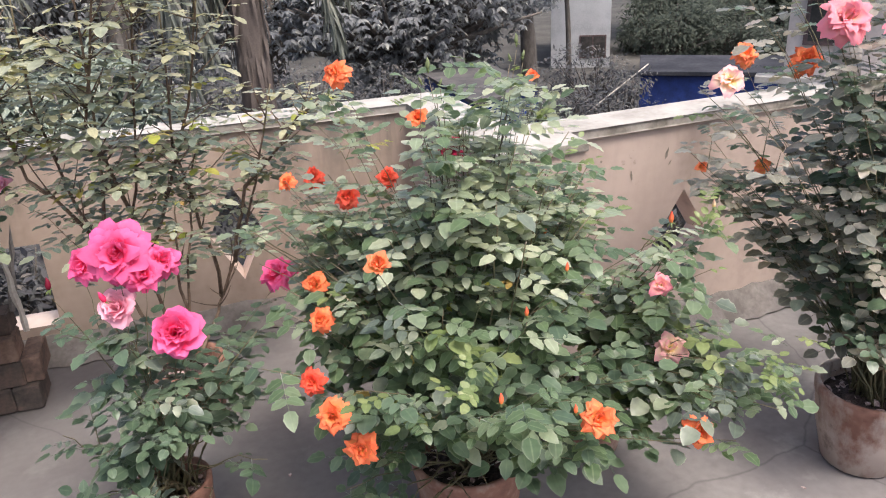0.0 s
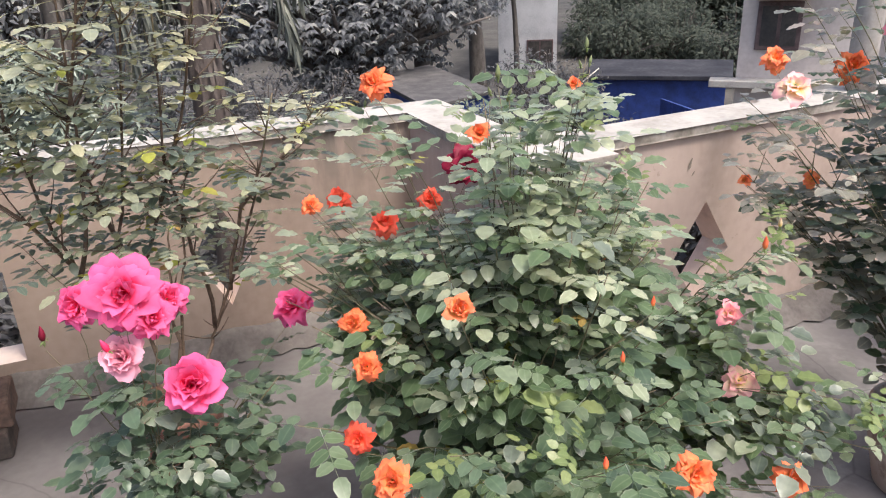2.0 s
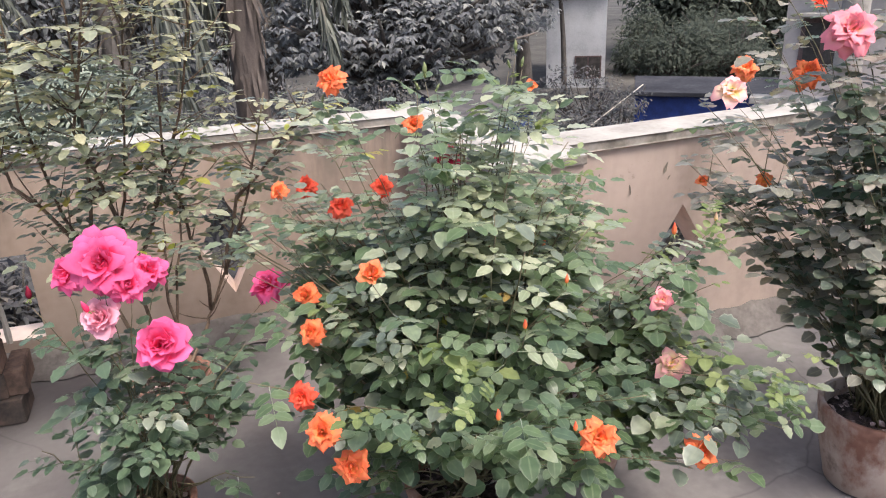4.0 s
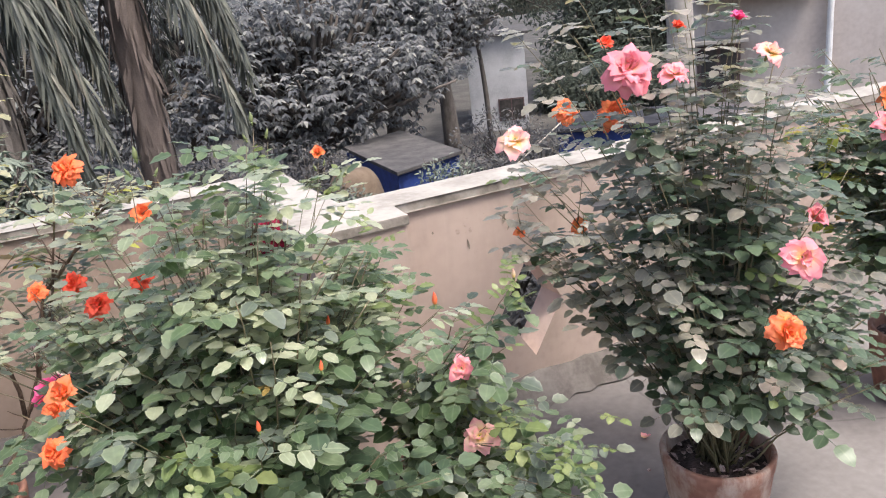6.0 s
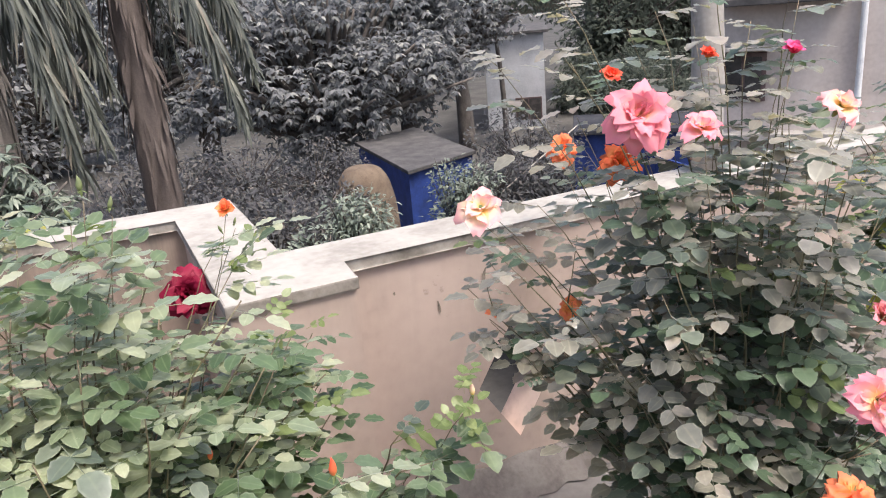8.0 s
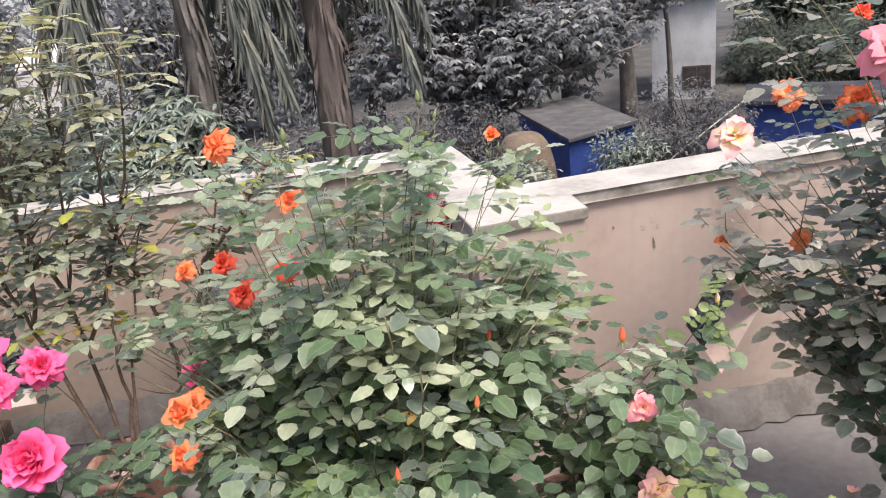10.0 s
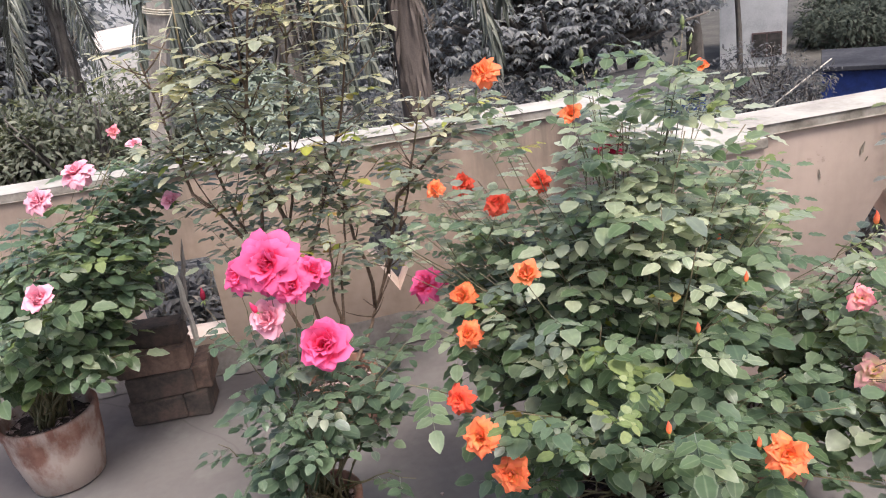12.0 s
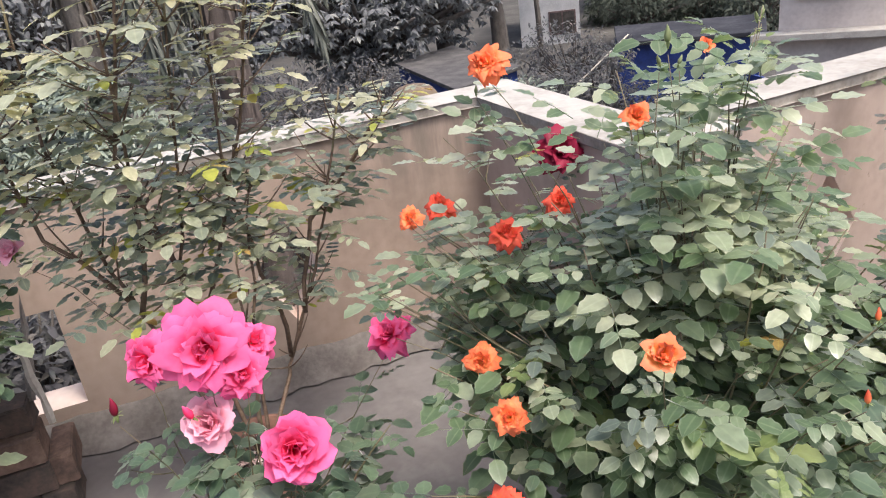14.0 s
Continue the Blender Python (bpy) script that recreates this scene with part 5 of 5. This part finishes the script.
def far(az, dist, z):
    return Vector((0.3 + dist * math.sin(radians(az)), 0.2 + dist * math.cos(radians(az)), z))


def leaf_cloud(rnd, blobs, count, size, broad=0.4, droop=0.3, hang=0.2, n=3, whorl=1):
    """Leaves strewn over the skins of blobs."""
    base_v, base_f, base_u = [], [], []
    add_leaflet(base_v, base_f, base_u, Matrix.Identity(4), 1.0, broad, droop, 0.25, n)
    bv, nb = np.array([tuple(v) for v in base_v]), len(base_v)
    verts, faces, uvs = [], [], []
    tot = sum(b[6] for b in blobs)
    for b in blobs:
        for q in range(int(count * b[6] / tot)):
            if q % whorl == 0:
                v = Vector((rnd.gauss(0, 1), rnd.gauss(0, 1), rnd.gauss(0, 1))).normalized()
                r = rnd.uniform(0.45, 1.05)
                p = Vector((b[0] + v.x * b[3] * r, b[1] + v.y * b[4] * r, b[2] + v.z * b[5] * r))
            a = 6.28 * q / whorl + rnd.uniform(-0.3, 0.3)
            if whorl > 1:
                x = (v * 0.35 + Vector((math.cos(a), math.sin(a), rnd.gauss(-hang, 0.25)))).normalized()
            else:
                x = (v + Vector((rnd.gauss(0, 0.7), rnd.gauss(0, 0.7), rnd.gauss(-hang, 0.5)))).normalized()
            up = Vector((rnd.gauss(0, 0.4), rnd.gauss(0, 0.4), 1)) + v * 0.5
            z = (up - x * up.dot(x)).normalized()
            m = np.array(Matrix((x, z.cross(x), z)).transposed()) * (size * rnd.uniform(0.6, 1.25))
            i = len(verts)
            verts.extend(map(tuple, bv @ m.T + np.array(p)))
            faces.extend(tuple(q + i for q in f) for f in base_f)
            uvs.extend(base_u)
    return verts, faces, uvs


def tree(name, label, category, foot, blobs, count, size, material, seed, trunk=0.2, broad=0.4, hang=0.2, whorl=1):
    rnd = random.Random(seed)
    root = thing(name, foot, label, category)
    o = Vector(foot)
    local = [(b[0] - o.x, b[1] - o.y, b[2] - o.z, *b[3:]) for b in blobs]
    verts, faces = [], []
    top = max(local, key=lambda b: b[6])
    fork = Vector((top[0] * 0.5, top[1] * 0.5, max(0.4, (top[2] - top[5]) * 0.9)))
    tube(bend((0, 0, -0.05), (0, 0, fork.z * 0.6), fork, 7), [trunk * (1.25 - 0.08 * i) for i in range(7)], 10, verts, faces)
    for b in local:
        for _ in range(4):
            tip = Vector((b[0] + rnd.gauss(0, 0.4) * b[3], b[1] + rnd.gauss(0, 0.4) * b[4], b[2] + rnd.gauss(0.1, 0.4) * b[5]))
            tube(bend(fork, fork.lerp(tip, 0.5) + Vector((0, 0, 0.3 * b[5])), tip, 7), [trunk * 0.55 * (1 - 0.13 * i) for i in range(7)], 6, verts, faces)
    part_mesh("trunk", mesh_of("trunk", verts, faces, BARK), root, "dark bark trunk and limbs")
    part_mesh("crown", mesh_of("crown", *leaf_cloud(rnd, local, count, size, broad, 0.3, hang, 3, whorl)[:2], material, None), root, kind="stuff")
    return root


def clumps(rnd, c, r, n, s):
    """Many small leaf clumps that together fill an uneven crown."""
    out = []
    for _ in range(n):
        v = Vector((rnd.gauss(0, 1), rnd.gauss(0, 1), rnd.gauss(0, 1))).normalized() * rnd.uniform(0.35, 1.0)
        k = s * rnd.uniform(0.6, 1.4)
        out.append((c[0] + v.x * r[0], c[1] + v.y * r[1], c[2] + v.z * r[2], k, k, k * 0.8, k * k))
    return out


R = random.Random(77)
# broad dark trees behind the shed
for az, d, h, w, n, count in ((17, 30, -0.6, (5.0, 3.0, 3.6), 70, 17000), (22.5, 33, -0.2, (2.9, 2.5, 3.6), 44, 9000), (8, 32, 0.0, (4.2, 2.5, 4.4), 50, 11000), (26.6, 37, 1.0, (2.7, 2.0, 2.4), 34, 6500)):
    tree("mango_tree", "broad dense dark-leaved tree behind the blue shed", "tree", far(az, d, -6), clumps(R, far(az, d, h), w, n, 1.25), int(count * 1.5), 0.27, T_DARK, 5 + az, 0.35, 0.42, 0.35, 5)
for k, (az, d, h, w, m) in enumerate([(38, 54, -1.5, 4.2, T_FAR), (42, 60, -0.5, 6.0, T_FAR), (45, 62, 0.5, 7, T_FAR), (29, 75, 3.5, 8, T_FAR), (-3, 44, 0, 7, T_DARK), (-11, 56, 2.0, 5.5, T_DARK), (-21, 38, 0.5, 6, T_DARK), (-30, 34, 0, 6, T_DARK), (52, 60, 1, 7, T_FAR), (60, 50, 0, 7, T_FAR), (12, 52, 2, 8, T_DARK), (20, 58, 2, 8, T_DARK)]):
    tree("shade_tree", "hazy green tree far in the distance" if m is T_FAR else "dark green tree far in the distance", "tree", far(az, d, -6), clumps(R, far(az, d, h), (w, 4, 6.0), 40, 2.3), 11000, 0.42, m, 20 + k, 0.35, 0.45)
tree("airy_tree", "thin pale green tree before the far white building", "tree", far(29.5, 39, -6), clumps(R, far(29.2, 39, 2.6), (1.9, 1.2, 2.4), 26, 0.6), 4200, 0.24, T_FAR, 17, 0.12, 0.4)
# pale-leaved crown close behind the wall, and the hedge beside it
tree("mango_shrub", "young mango crown with greyish pointed leaves", "shrub", far(-6, 9.5, -6), clumps(R, far(-6, 9.5, -0.75), (1.2, 0.8, 1.0), 44, 0.4), 12000, 0.17, T_MANGO, 41, 0.09, 0.26, 0.35, 7)
for k, (az, d, z) in enumerate([(-19, 11, -0.7), (-14.5, 12, -0.75), (-24, 11, -0.6), (-29, 11, -0.6)]):
    tree("hedge_shrub", "dense small-leaved dark hedge shrub", "shrub", far(az, d, -6), clumps(R, far(az, d, z), (1.4, 0.9, 1.3), 36, 0.5), 6500, 0.105, T_HEDGE, 50 + k, 0.08, 0.45)
# undergrowth that hides the ground
for k, (az, d) in enumerate([(37, 40), (41, 42), (45, 40), (35.5, 47), (40, 48)]):
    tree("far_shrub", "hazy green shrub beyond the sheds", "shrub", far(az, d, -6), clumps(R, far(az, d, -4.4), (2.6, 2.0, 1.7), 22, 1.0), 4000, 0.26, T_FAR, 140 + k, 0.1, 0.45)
k = 0
for az, d, z, w, m in [(2, 15, -2.6, 1.8, T_LOW), (6.5, 16, -3.0, 1.7, T_LOW), (11, 17, -3.3, 1.7, T_LOW), (15, 18, -3.9, 1.6, T_LOW), (4, 20, -2.9, 2.2, T_LOW), (10, 22, -3.2, 2.2, T_LOW), (15, 24, -3.6, 2.0, T_LOW), (8, 12.5, -2.9, 1.2, T_LOW), (13.5, 12.5, -3.1, 1.0, T_MANGO), (18.2, 16, -3.3, 0.55, T_MANGO),
                        (25.8, 20, -3.9, 0.85, T_MANGO), (29.5, 21, -3.9, 1.5, T_LOW), (33, 21, -3.6, 1.4, T_LOW), (31, 25, -3.4, 1.8, T_LOW), (36, 20, -4.6, 1.5, T_LOW), (39, 19, -4.2, 1.4, T_LOW), (31, 15, -4.0, 1.2, T_LOW), (36, 14, -3.9, 1.2, T_LOW), (41, 15, -4.0, 1.2, T_LOW), (24, 15, -4.2, 1.2, T_LOW), (46, 14, -3.4, 1.4, T_LOW), (52, 13, -3.2, 1.4, T_LOW)]:
    k += 1
    tree("garden_shrub", "low dark leafy garden shrub" if m is T_LOW else "low greyish leafy garden shrub", "shrub", far(az, d, -6), clumps(R, far(az, d, z), (w, w * 0.8, 1.1), 18, 0.55), 2200, 0.15, m, 70 + k, 0.06, 0.4)


# shrubs added close behind the box opening so that it reads dark
for x, y, z in ((-0.95, 4.1, -0.25), (-0.45, 4.2, -0.3)):
    tree("garden_shrub", "low dark leafy garden shrub", "shrub", (x, y, -6), clumps(R, Vector((x, y, z)), (0.4, 0.35, 0.5), 16, 0.2), 2600, 0.07, T_LOW, 200 + int(x * 10), 0.04, 0.4)


def palm(foot, crown, fronds, seed, label, dry=(), bark=BARK, girth=0.2):
    """A coconut palm: ringed trunk, dry sheaths, long drooping fronds of many leaflets."""
    rnd = random.Random(seed)
    root = thing("coconut_palm", foot, label, "palm tree")
    o = Vector(foot)
    top = Vector(crown) - o
    verts, faces = [], []
    pts = bend((0, 0, -0.05), (top.x * 0.2, top.y * 0.2, top.z * 0.6), top, 30)
    tube(pts, [girth * (1 - 0.01 * i) * (1.06 if i % 2 else 1) for i in range(30)], 12, verts, faces)
    part_mesh("trunk", mesh_of("trunk", verts, faces, bark), root, "ringed grey-brown trunk")
    # dead leaf bases and fibre that hang round the upper trunk
    v, f, u = [], [], []
    for _ in range(120):
        i = rnd.randrange(17, 29)
        a = rnd.uniform(0, 6.28)
        out = Vector((math.cos(a), math.sin(a), 0))
        x = (out * rnd.uniform(0.05, 0.4) + Vector((rnd.gauss(0, 0.1), rnd.gauss(0, 0.1), -1))).normalized()
        z = (out - x * out.dot(x)).normalized()
        m = Matrix((x, z.cross(x), z)).transposed().to_4x4()
        m.translation = pts[i] + out * girth * 0.9
        add_leaflet(v, f, u, m, rnd.uniform(0.25, 0.8), rnd.uniform(0.03, 0.09), 0.1, 0.2, 3)
    part_mesh("fibre", mesh_of("fibre", v, f, bark, u), root, "dry leaf bases", kind="stuff")
    for k, (az, reach, rise, drop) in enumerate(fronds):
        h = Vector((math.sin(radians(az)), math.cos(radians(az)), 0))
        tip = top + h * reach - Vector((0, 0, drop))
        mid = top + h * reach * 0.6 + Vector((0, 0, rise))
        pts = bend(top, mid, tip, 26)
        v, f, u = [], [], []
        tube(pts, [0.035 * (1 - i / 28) for i in range(26)], 5, v, f, u)
        for i in range(2, 26):
            d = (pts[min(i + 1, 25)] - pts[i - 1]).normalized()
            side = d.cross(Vector((0, 0, 1)))
            side = side.normalized() if side.length > 0.05 else h.cross(Vector((0, 0, 1)))
            for sgn in (1, -1):
                for q in range(5):
                    p = pts[i].lerp(pts[i - 1], q / 5)
                    lift = rnd.uniform(-0.7, 0.7)
                    out = side * sgn * math.cos(lift) + side.cross(d) * math.sin(lift)
                    x = (out * 0.75 + d * 0.6 + Vector((0, 0, -0.5)) + Vector((rnd.gauss(0, 0.07), rnd.gauss(0, 0.07), rnd.gauss(0, 0.09)))).normalized()
                    up = Vector((rnd.gauss(0, 0.2), rnd.gauss(0, 0.2), 1)) + side * sgn * 0.4
                    z = (up - x * up.dot(x)).normalized()
                    m = Matrix((x, z.cross(x), z)).transposed().to_4x4()
                    m.translation = p
                    ln = (0.22 + 0.62 * math.sin(math.pi * min(1, 0.12 + 0.8 * i / 26))) * rnd.uniform(0.8, 1.1)
                    add_leaflet(v, f, u, m, ln, 0.045, 0.35, 0.3, 3)
        part_mesh("frond", mesh_of("frond", v, f, PALM_DRY if k in dry else T_PALM, u), root, "long drooping palm frond")
    return root


palm(far(5.6, 12, -6), far(5.6, 12, 2.7), [(95, 1.5, 0.75, 1.7), (112, 1.35, 0.3, 2.75), (66, 1.9, 0.9, 2.2), (262, 1.15, 0.55, 2.15), (285, 1.9, 0.9, 2.0), (20, 2.0, 1.0, 2.0)], 3,
     "coconut palm with a reddish dry trunk and hanging fronds", (), PALM_DRY, 0.3)
palm(far(-3.2, 11.2, -6), far(-3.2, 11.2, 2.9), [(84, 1.15, 0.3, 2.9), (98, 0.85, 0.2, 3.3), (66, 1.5, 0.8, 2.3), (272, 2.0, 1.0, 2.2), (255, 1.8, 0.6, 3.0), (300, 2.0, 1.0, 2.6), (50, 1.8, 1.0, 2.2)], 4,
     "coconut palm with dark trunk and drooping fronds")
palm(far(-17, 20, -6), far(-17, 20, 2.6), [(190, 2.6, 0.8, 3.4), (240, 3.2, 1.0, 2.6), (285, 3.4, 1.2, 2.4), (150, 2.6, 0.8, 3.2), (105, 3.2, 1.2, 2.6), (80, 3.2, 1.2, 2.2), (30, 3, 1.4, 2)], 7, "coconut palm standing in the distance")

pv, pf, pu = [], [], []
add_petal(pv, pf, pu, pose(0, 0, 0.006, 0, 82, 30), 0.035, 0.032, 0.3, 0.3, random.Random(4))
fallen = new("fallen_petal", mesh_of("fallen_petal", pv, pf, SALMON, pu))
fallen.location = (1.805, 1.695, 0.002)
tagged(fallen, "pink rose petal lying on the cement", "petal")
for x, y, turn, size in ((1.70, 1.55, 40, 0.02), (1.45, 1.22, 110, 0.016), (0.03, 1.72, 200, 0.026), (0.16, 1.86, 75, 0.018)):
    dv, df, du = [], [], []
    add_leaflet(dv, df, du, pose(0, 0, 0.004, 4, -6, turn), size, size * 0.6, 0.15, 0.3, 5)
    scrap = new("fallen_leaf", mesh_of("fallen_leaf", dv, df, LITTER, du))
    scrap.location = (x, y, 0.002)
    tagged(scrap, "small dry brown leaf lying on the cement", "leaf")

# blue shed with a sheet roof, and the blue fence further right
a, b, d = far(22.3, 22, 0), far(27.4, 24.2, 0), far(18.4, 27.5, 0)
shed = thing("garden_shed", (a.x, a.y, -6), "blue painted shed with an overhanging grey sheet roof", "shed")
e = b + d - a
o = Vector((a.x, a.y, 0))
inner = [(q - o) * 0.94 + (b + d - 2 * a) * 0.03 for q in (a, b, e, d)]
part("wall", prism_bm([(q.x, q.y) for q in inner], 0, 2.45), BLUE, shed, "deep blue painted sheets")
part("roof", prism_bm([((q - o).x, (q - o).y) for q in (a, b, e, d)], 2.5, 2.62, 0.02), ROOF, shed, "flat grey sheet roof")
fence = thing("blue_fence", far(38, 26, -6), "long blue painted sheet fence below the house", "fence")
p0, p1 = far(39.6, 24.4, 0), far(44.2, 21.6, 0)
for i in range(5):
    q0, q1 = p0.lerp(p1, i / 5), p0.lerp(p1, (i + 0.97) / 5)
    n = (q1 - q0).cross(Vector((0, 0, 1))).normalized() * 0.08
    f0 = far(38, 26, 0)
    pts = [q0 - f0, q1 - f0, q1 - n - f0, q0 - n - f0]
    part("panel", prism_bm([(v.x, v.y) for v in pts], 0, 2.25), BLUE, fence)


low = thing("low_shed", far(36, 33, -6), "low shed with a wide dark sheet roof", "shed")
lo = far(36, 33, 0)
quad = [far(34.5, 27.5, 0) - lo, far(44.5, 27.5, 0) - lo, far(44.5, 31, 0) - lo, far(34.5, 31, 0) - lo]
part("wall", prism_bm([(v.x * 0.96, v.y * 0.96) for v in quad], 0, 2.2), BLUE, low)
part("roof", prism_bm([(v.x, v.y) for v in quad], 2.25, 2.4, 0.02), DARK_ROOF, low, "dark weathered sheet roof")


def heap(at, r, h, seed):
    """A steep-sided mound with a rounded top."""
    bm = bmesh.new()
    bmesh.ops.create_uvsphere(bm, u_segments=36, v_segments=36, radius=1)
    for v in bm.verts:
        k = 1 + 0.05 * noise.noise(v.co * 1.2 + Vector((seed, 0, 0))) + 0.015 * noise.noise(v.co * 6)
        rho = min(1.0, math.hypot(v.co.x, v.co.y))
        z = h * (1 - rho ** 4) ** 0.3 if v.co.z > 0 else 0.0
        v.co = Vector((v.co.x * r * k, v.co.y * r * k, z))
    ob = part("sand_mound", bm, SAND, smooth=True)
    ob.location = at
    return tagged(ob, "rounded tan mound of sand beside the blue shed", "mound")


heap(far(19.0, 19.5, -6), 0.86, 3.42, 1)


def house(name, label, corner, along, deep, z0, z1, material, windows, ledge=None):
    """A plain house block: walls, flat roof, windows with frames."""
    root = thing(name, (corner[0], corner[1], z0), label, "house")
    ux = (Vector(along) - Vector(corner)).to_2d()
    ln = ux.length
    ux = ux.normalized()
    uy = Vector((-ux.y, ux.x))
    h = z1 - z0
    root.matrix_basis = Matrix(((ux.x, uy.x, 0, corner[0]), (ux.y, uy.y, 0, corner[1]), (0, 0, 1, z0), (0, 0, 0, 1)))
    part("wall", box_bm((0, 0, 0), (ln, deep, h)), material, root)
    part("roof", box_bm((-0.25, -0.3, h), (ln + 0.25, deep + 0.3, h + 0.14), 0.02), ROOF, root, "flat concrete roof edge")
    if ledge is not None:
        part("ledge", box_bm((-0.42, -0.35, ledge), (ln, -0.002, ledge + 0.12), 0.015), CAP, root, "projecting concrete ledge")
    for x0, x1, w0, w1 in windows:
        w = part("window", box_bm((x0, -0.06, w0), (x1, -0.002, w1), 0.01), WINDOW_WOOD, root, "brown framed window")
        part("pane", box_bm((x0 + 0.07, -0.075, w0 + 0.07), ((x0 + x1) / 2 - 0.03, -0.062, w1 - 0.07)), HOUSE_DARK, w)
        part("pane", box_bm(((x0 + x1) / 2 + 0.03, -0.075, w0 + 0.07), (x1 - 0.07, -0.062, w1 - 0.07)), HOUSE_DARK, w)
    return root


corner = far(45.2, 14, 0)
front = Vector((math.sin(radians(137)), math.cos(radians(137)), 0))
corner -= front * 0.3
white = house("white_house", "white house with brown windows and a concrete ledge", corner, corner + front * 7.5, 5.5, -6, 3.2, HOUSE_PAINT,
              [(0.24, 0.93, 5.32, 6.1)], 4.72)
part("sunshade", box_bm((0.2, -0.5, 6.16), (1.05, -0.002, 6.22), 0.01), CAP, white, "thin concrete sunshade")
part("balcony_slab", box_bm((0.22, -0.55, 6.84), (2.02, -0.002, 6.95), 0.015), ROOF, white, "grey concrete slab")
part("drainpipe", lathe_bm([(0.05, 0.0), (0.05, 9.0)], 12), PIPE, white, "white plastic drainpipe").location = (2.25, -0.08, 0.1)
house("white_building", "distant white building with a dark window", far(28.2, 42, 0), far(28.2, 42, 0) + Vector((math.sin(radians(121)), math.cos(radians(121)), 0)) * 3.1, 7, -6, -1.0, WHITEWASH, [(1.5, 2.9, 0.5, 1.7)])
hut = thing("roadside_hut", far(-13.7, 30, -6), "small far hut with a sloping cream roof", "hut")
h0 = far(-13.7, 30, 0)
hw = [far(-15.0, 30, 0) - h0, far(-12.3, 30, 0) - h0, far(-12.1, 33.5, 0) - h0, far(-14.6, 33.5, 0) - h0]
part("wall", prism_bm([(v.x * 0.95, v.y) for v in hw], 0, 5.66), HOUSE_GREY, hut, "grey-blue hut wall")
bm = prism_bm([(v.x, v.y) for v in hw], 5.7, 5.78)
for v in bm.verts:
    v.co.z += 0.16 * (v.co.y + 0.8)
part("roof", bm, HOUSE_PAINT, hut, "sloping cream sheet roof")
house("pale_block", "pale distant building behind the palms", far(-17.5, 52, 0), far(-8.2, 52, 0), 8, -6, 6.5, WHITEWASH, [(1.2, 2.2, 7.0, 8.4), (5.4, 6.4, 7.0, 8.4)])


def pole(a, b, label):
    """A thin leaning bamboo pole with slight joints."""
    verts, faces = [], []
    tube([a.lerp(b, i / 8) for i in range(9)], [0.02 if i % 2 else 0.017 for i in range(9)], 7, verts, faces)
    return tagged(new("bamboo_pole", mesh_of("bamboo_pole", verts, faces, PALE_WOOD)), label, "pole")


pole(far(29.3, 20, -3.7), far(35.0, 22, -2.4), "pale thin bamboo pole leaning over the shrubs")
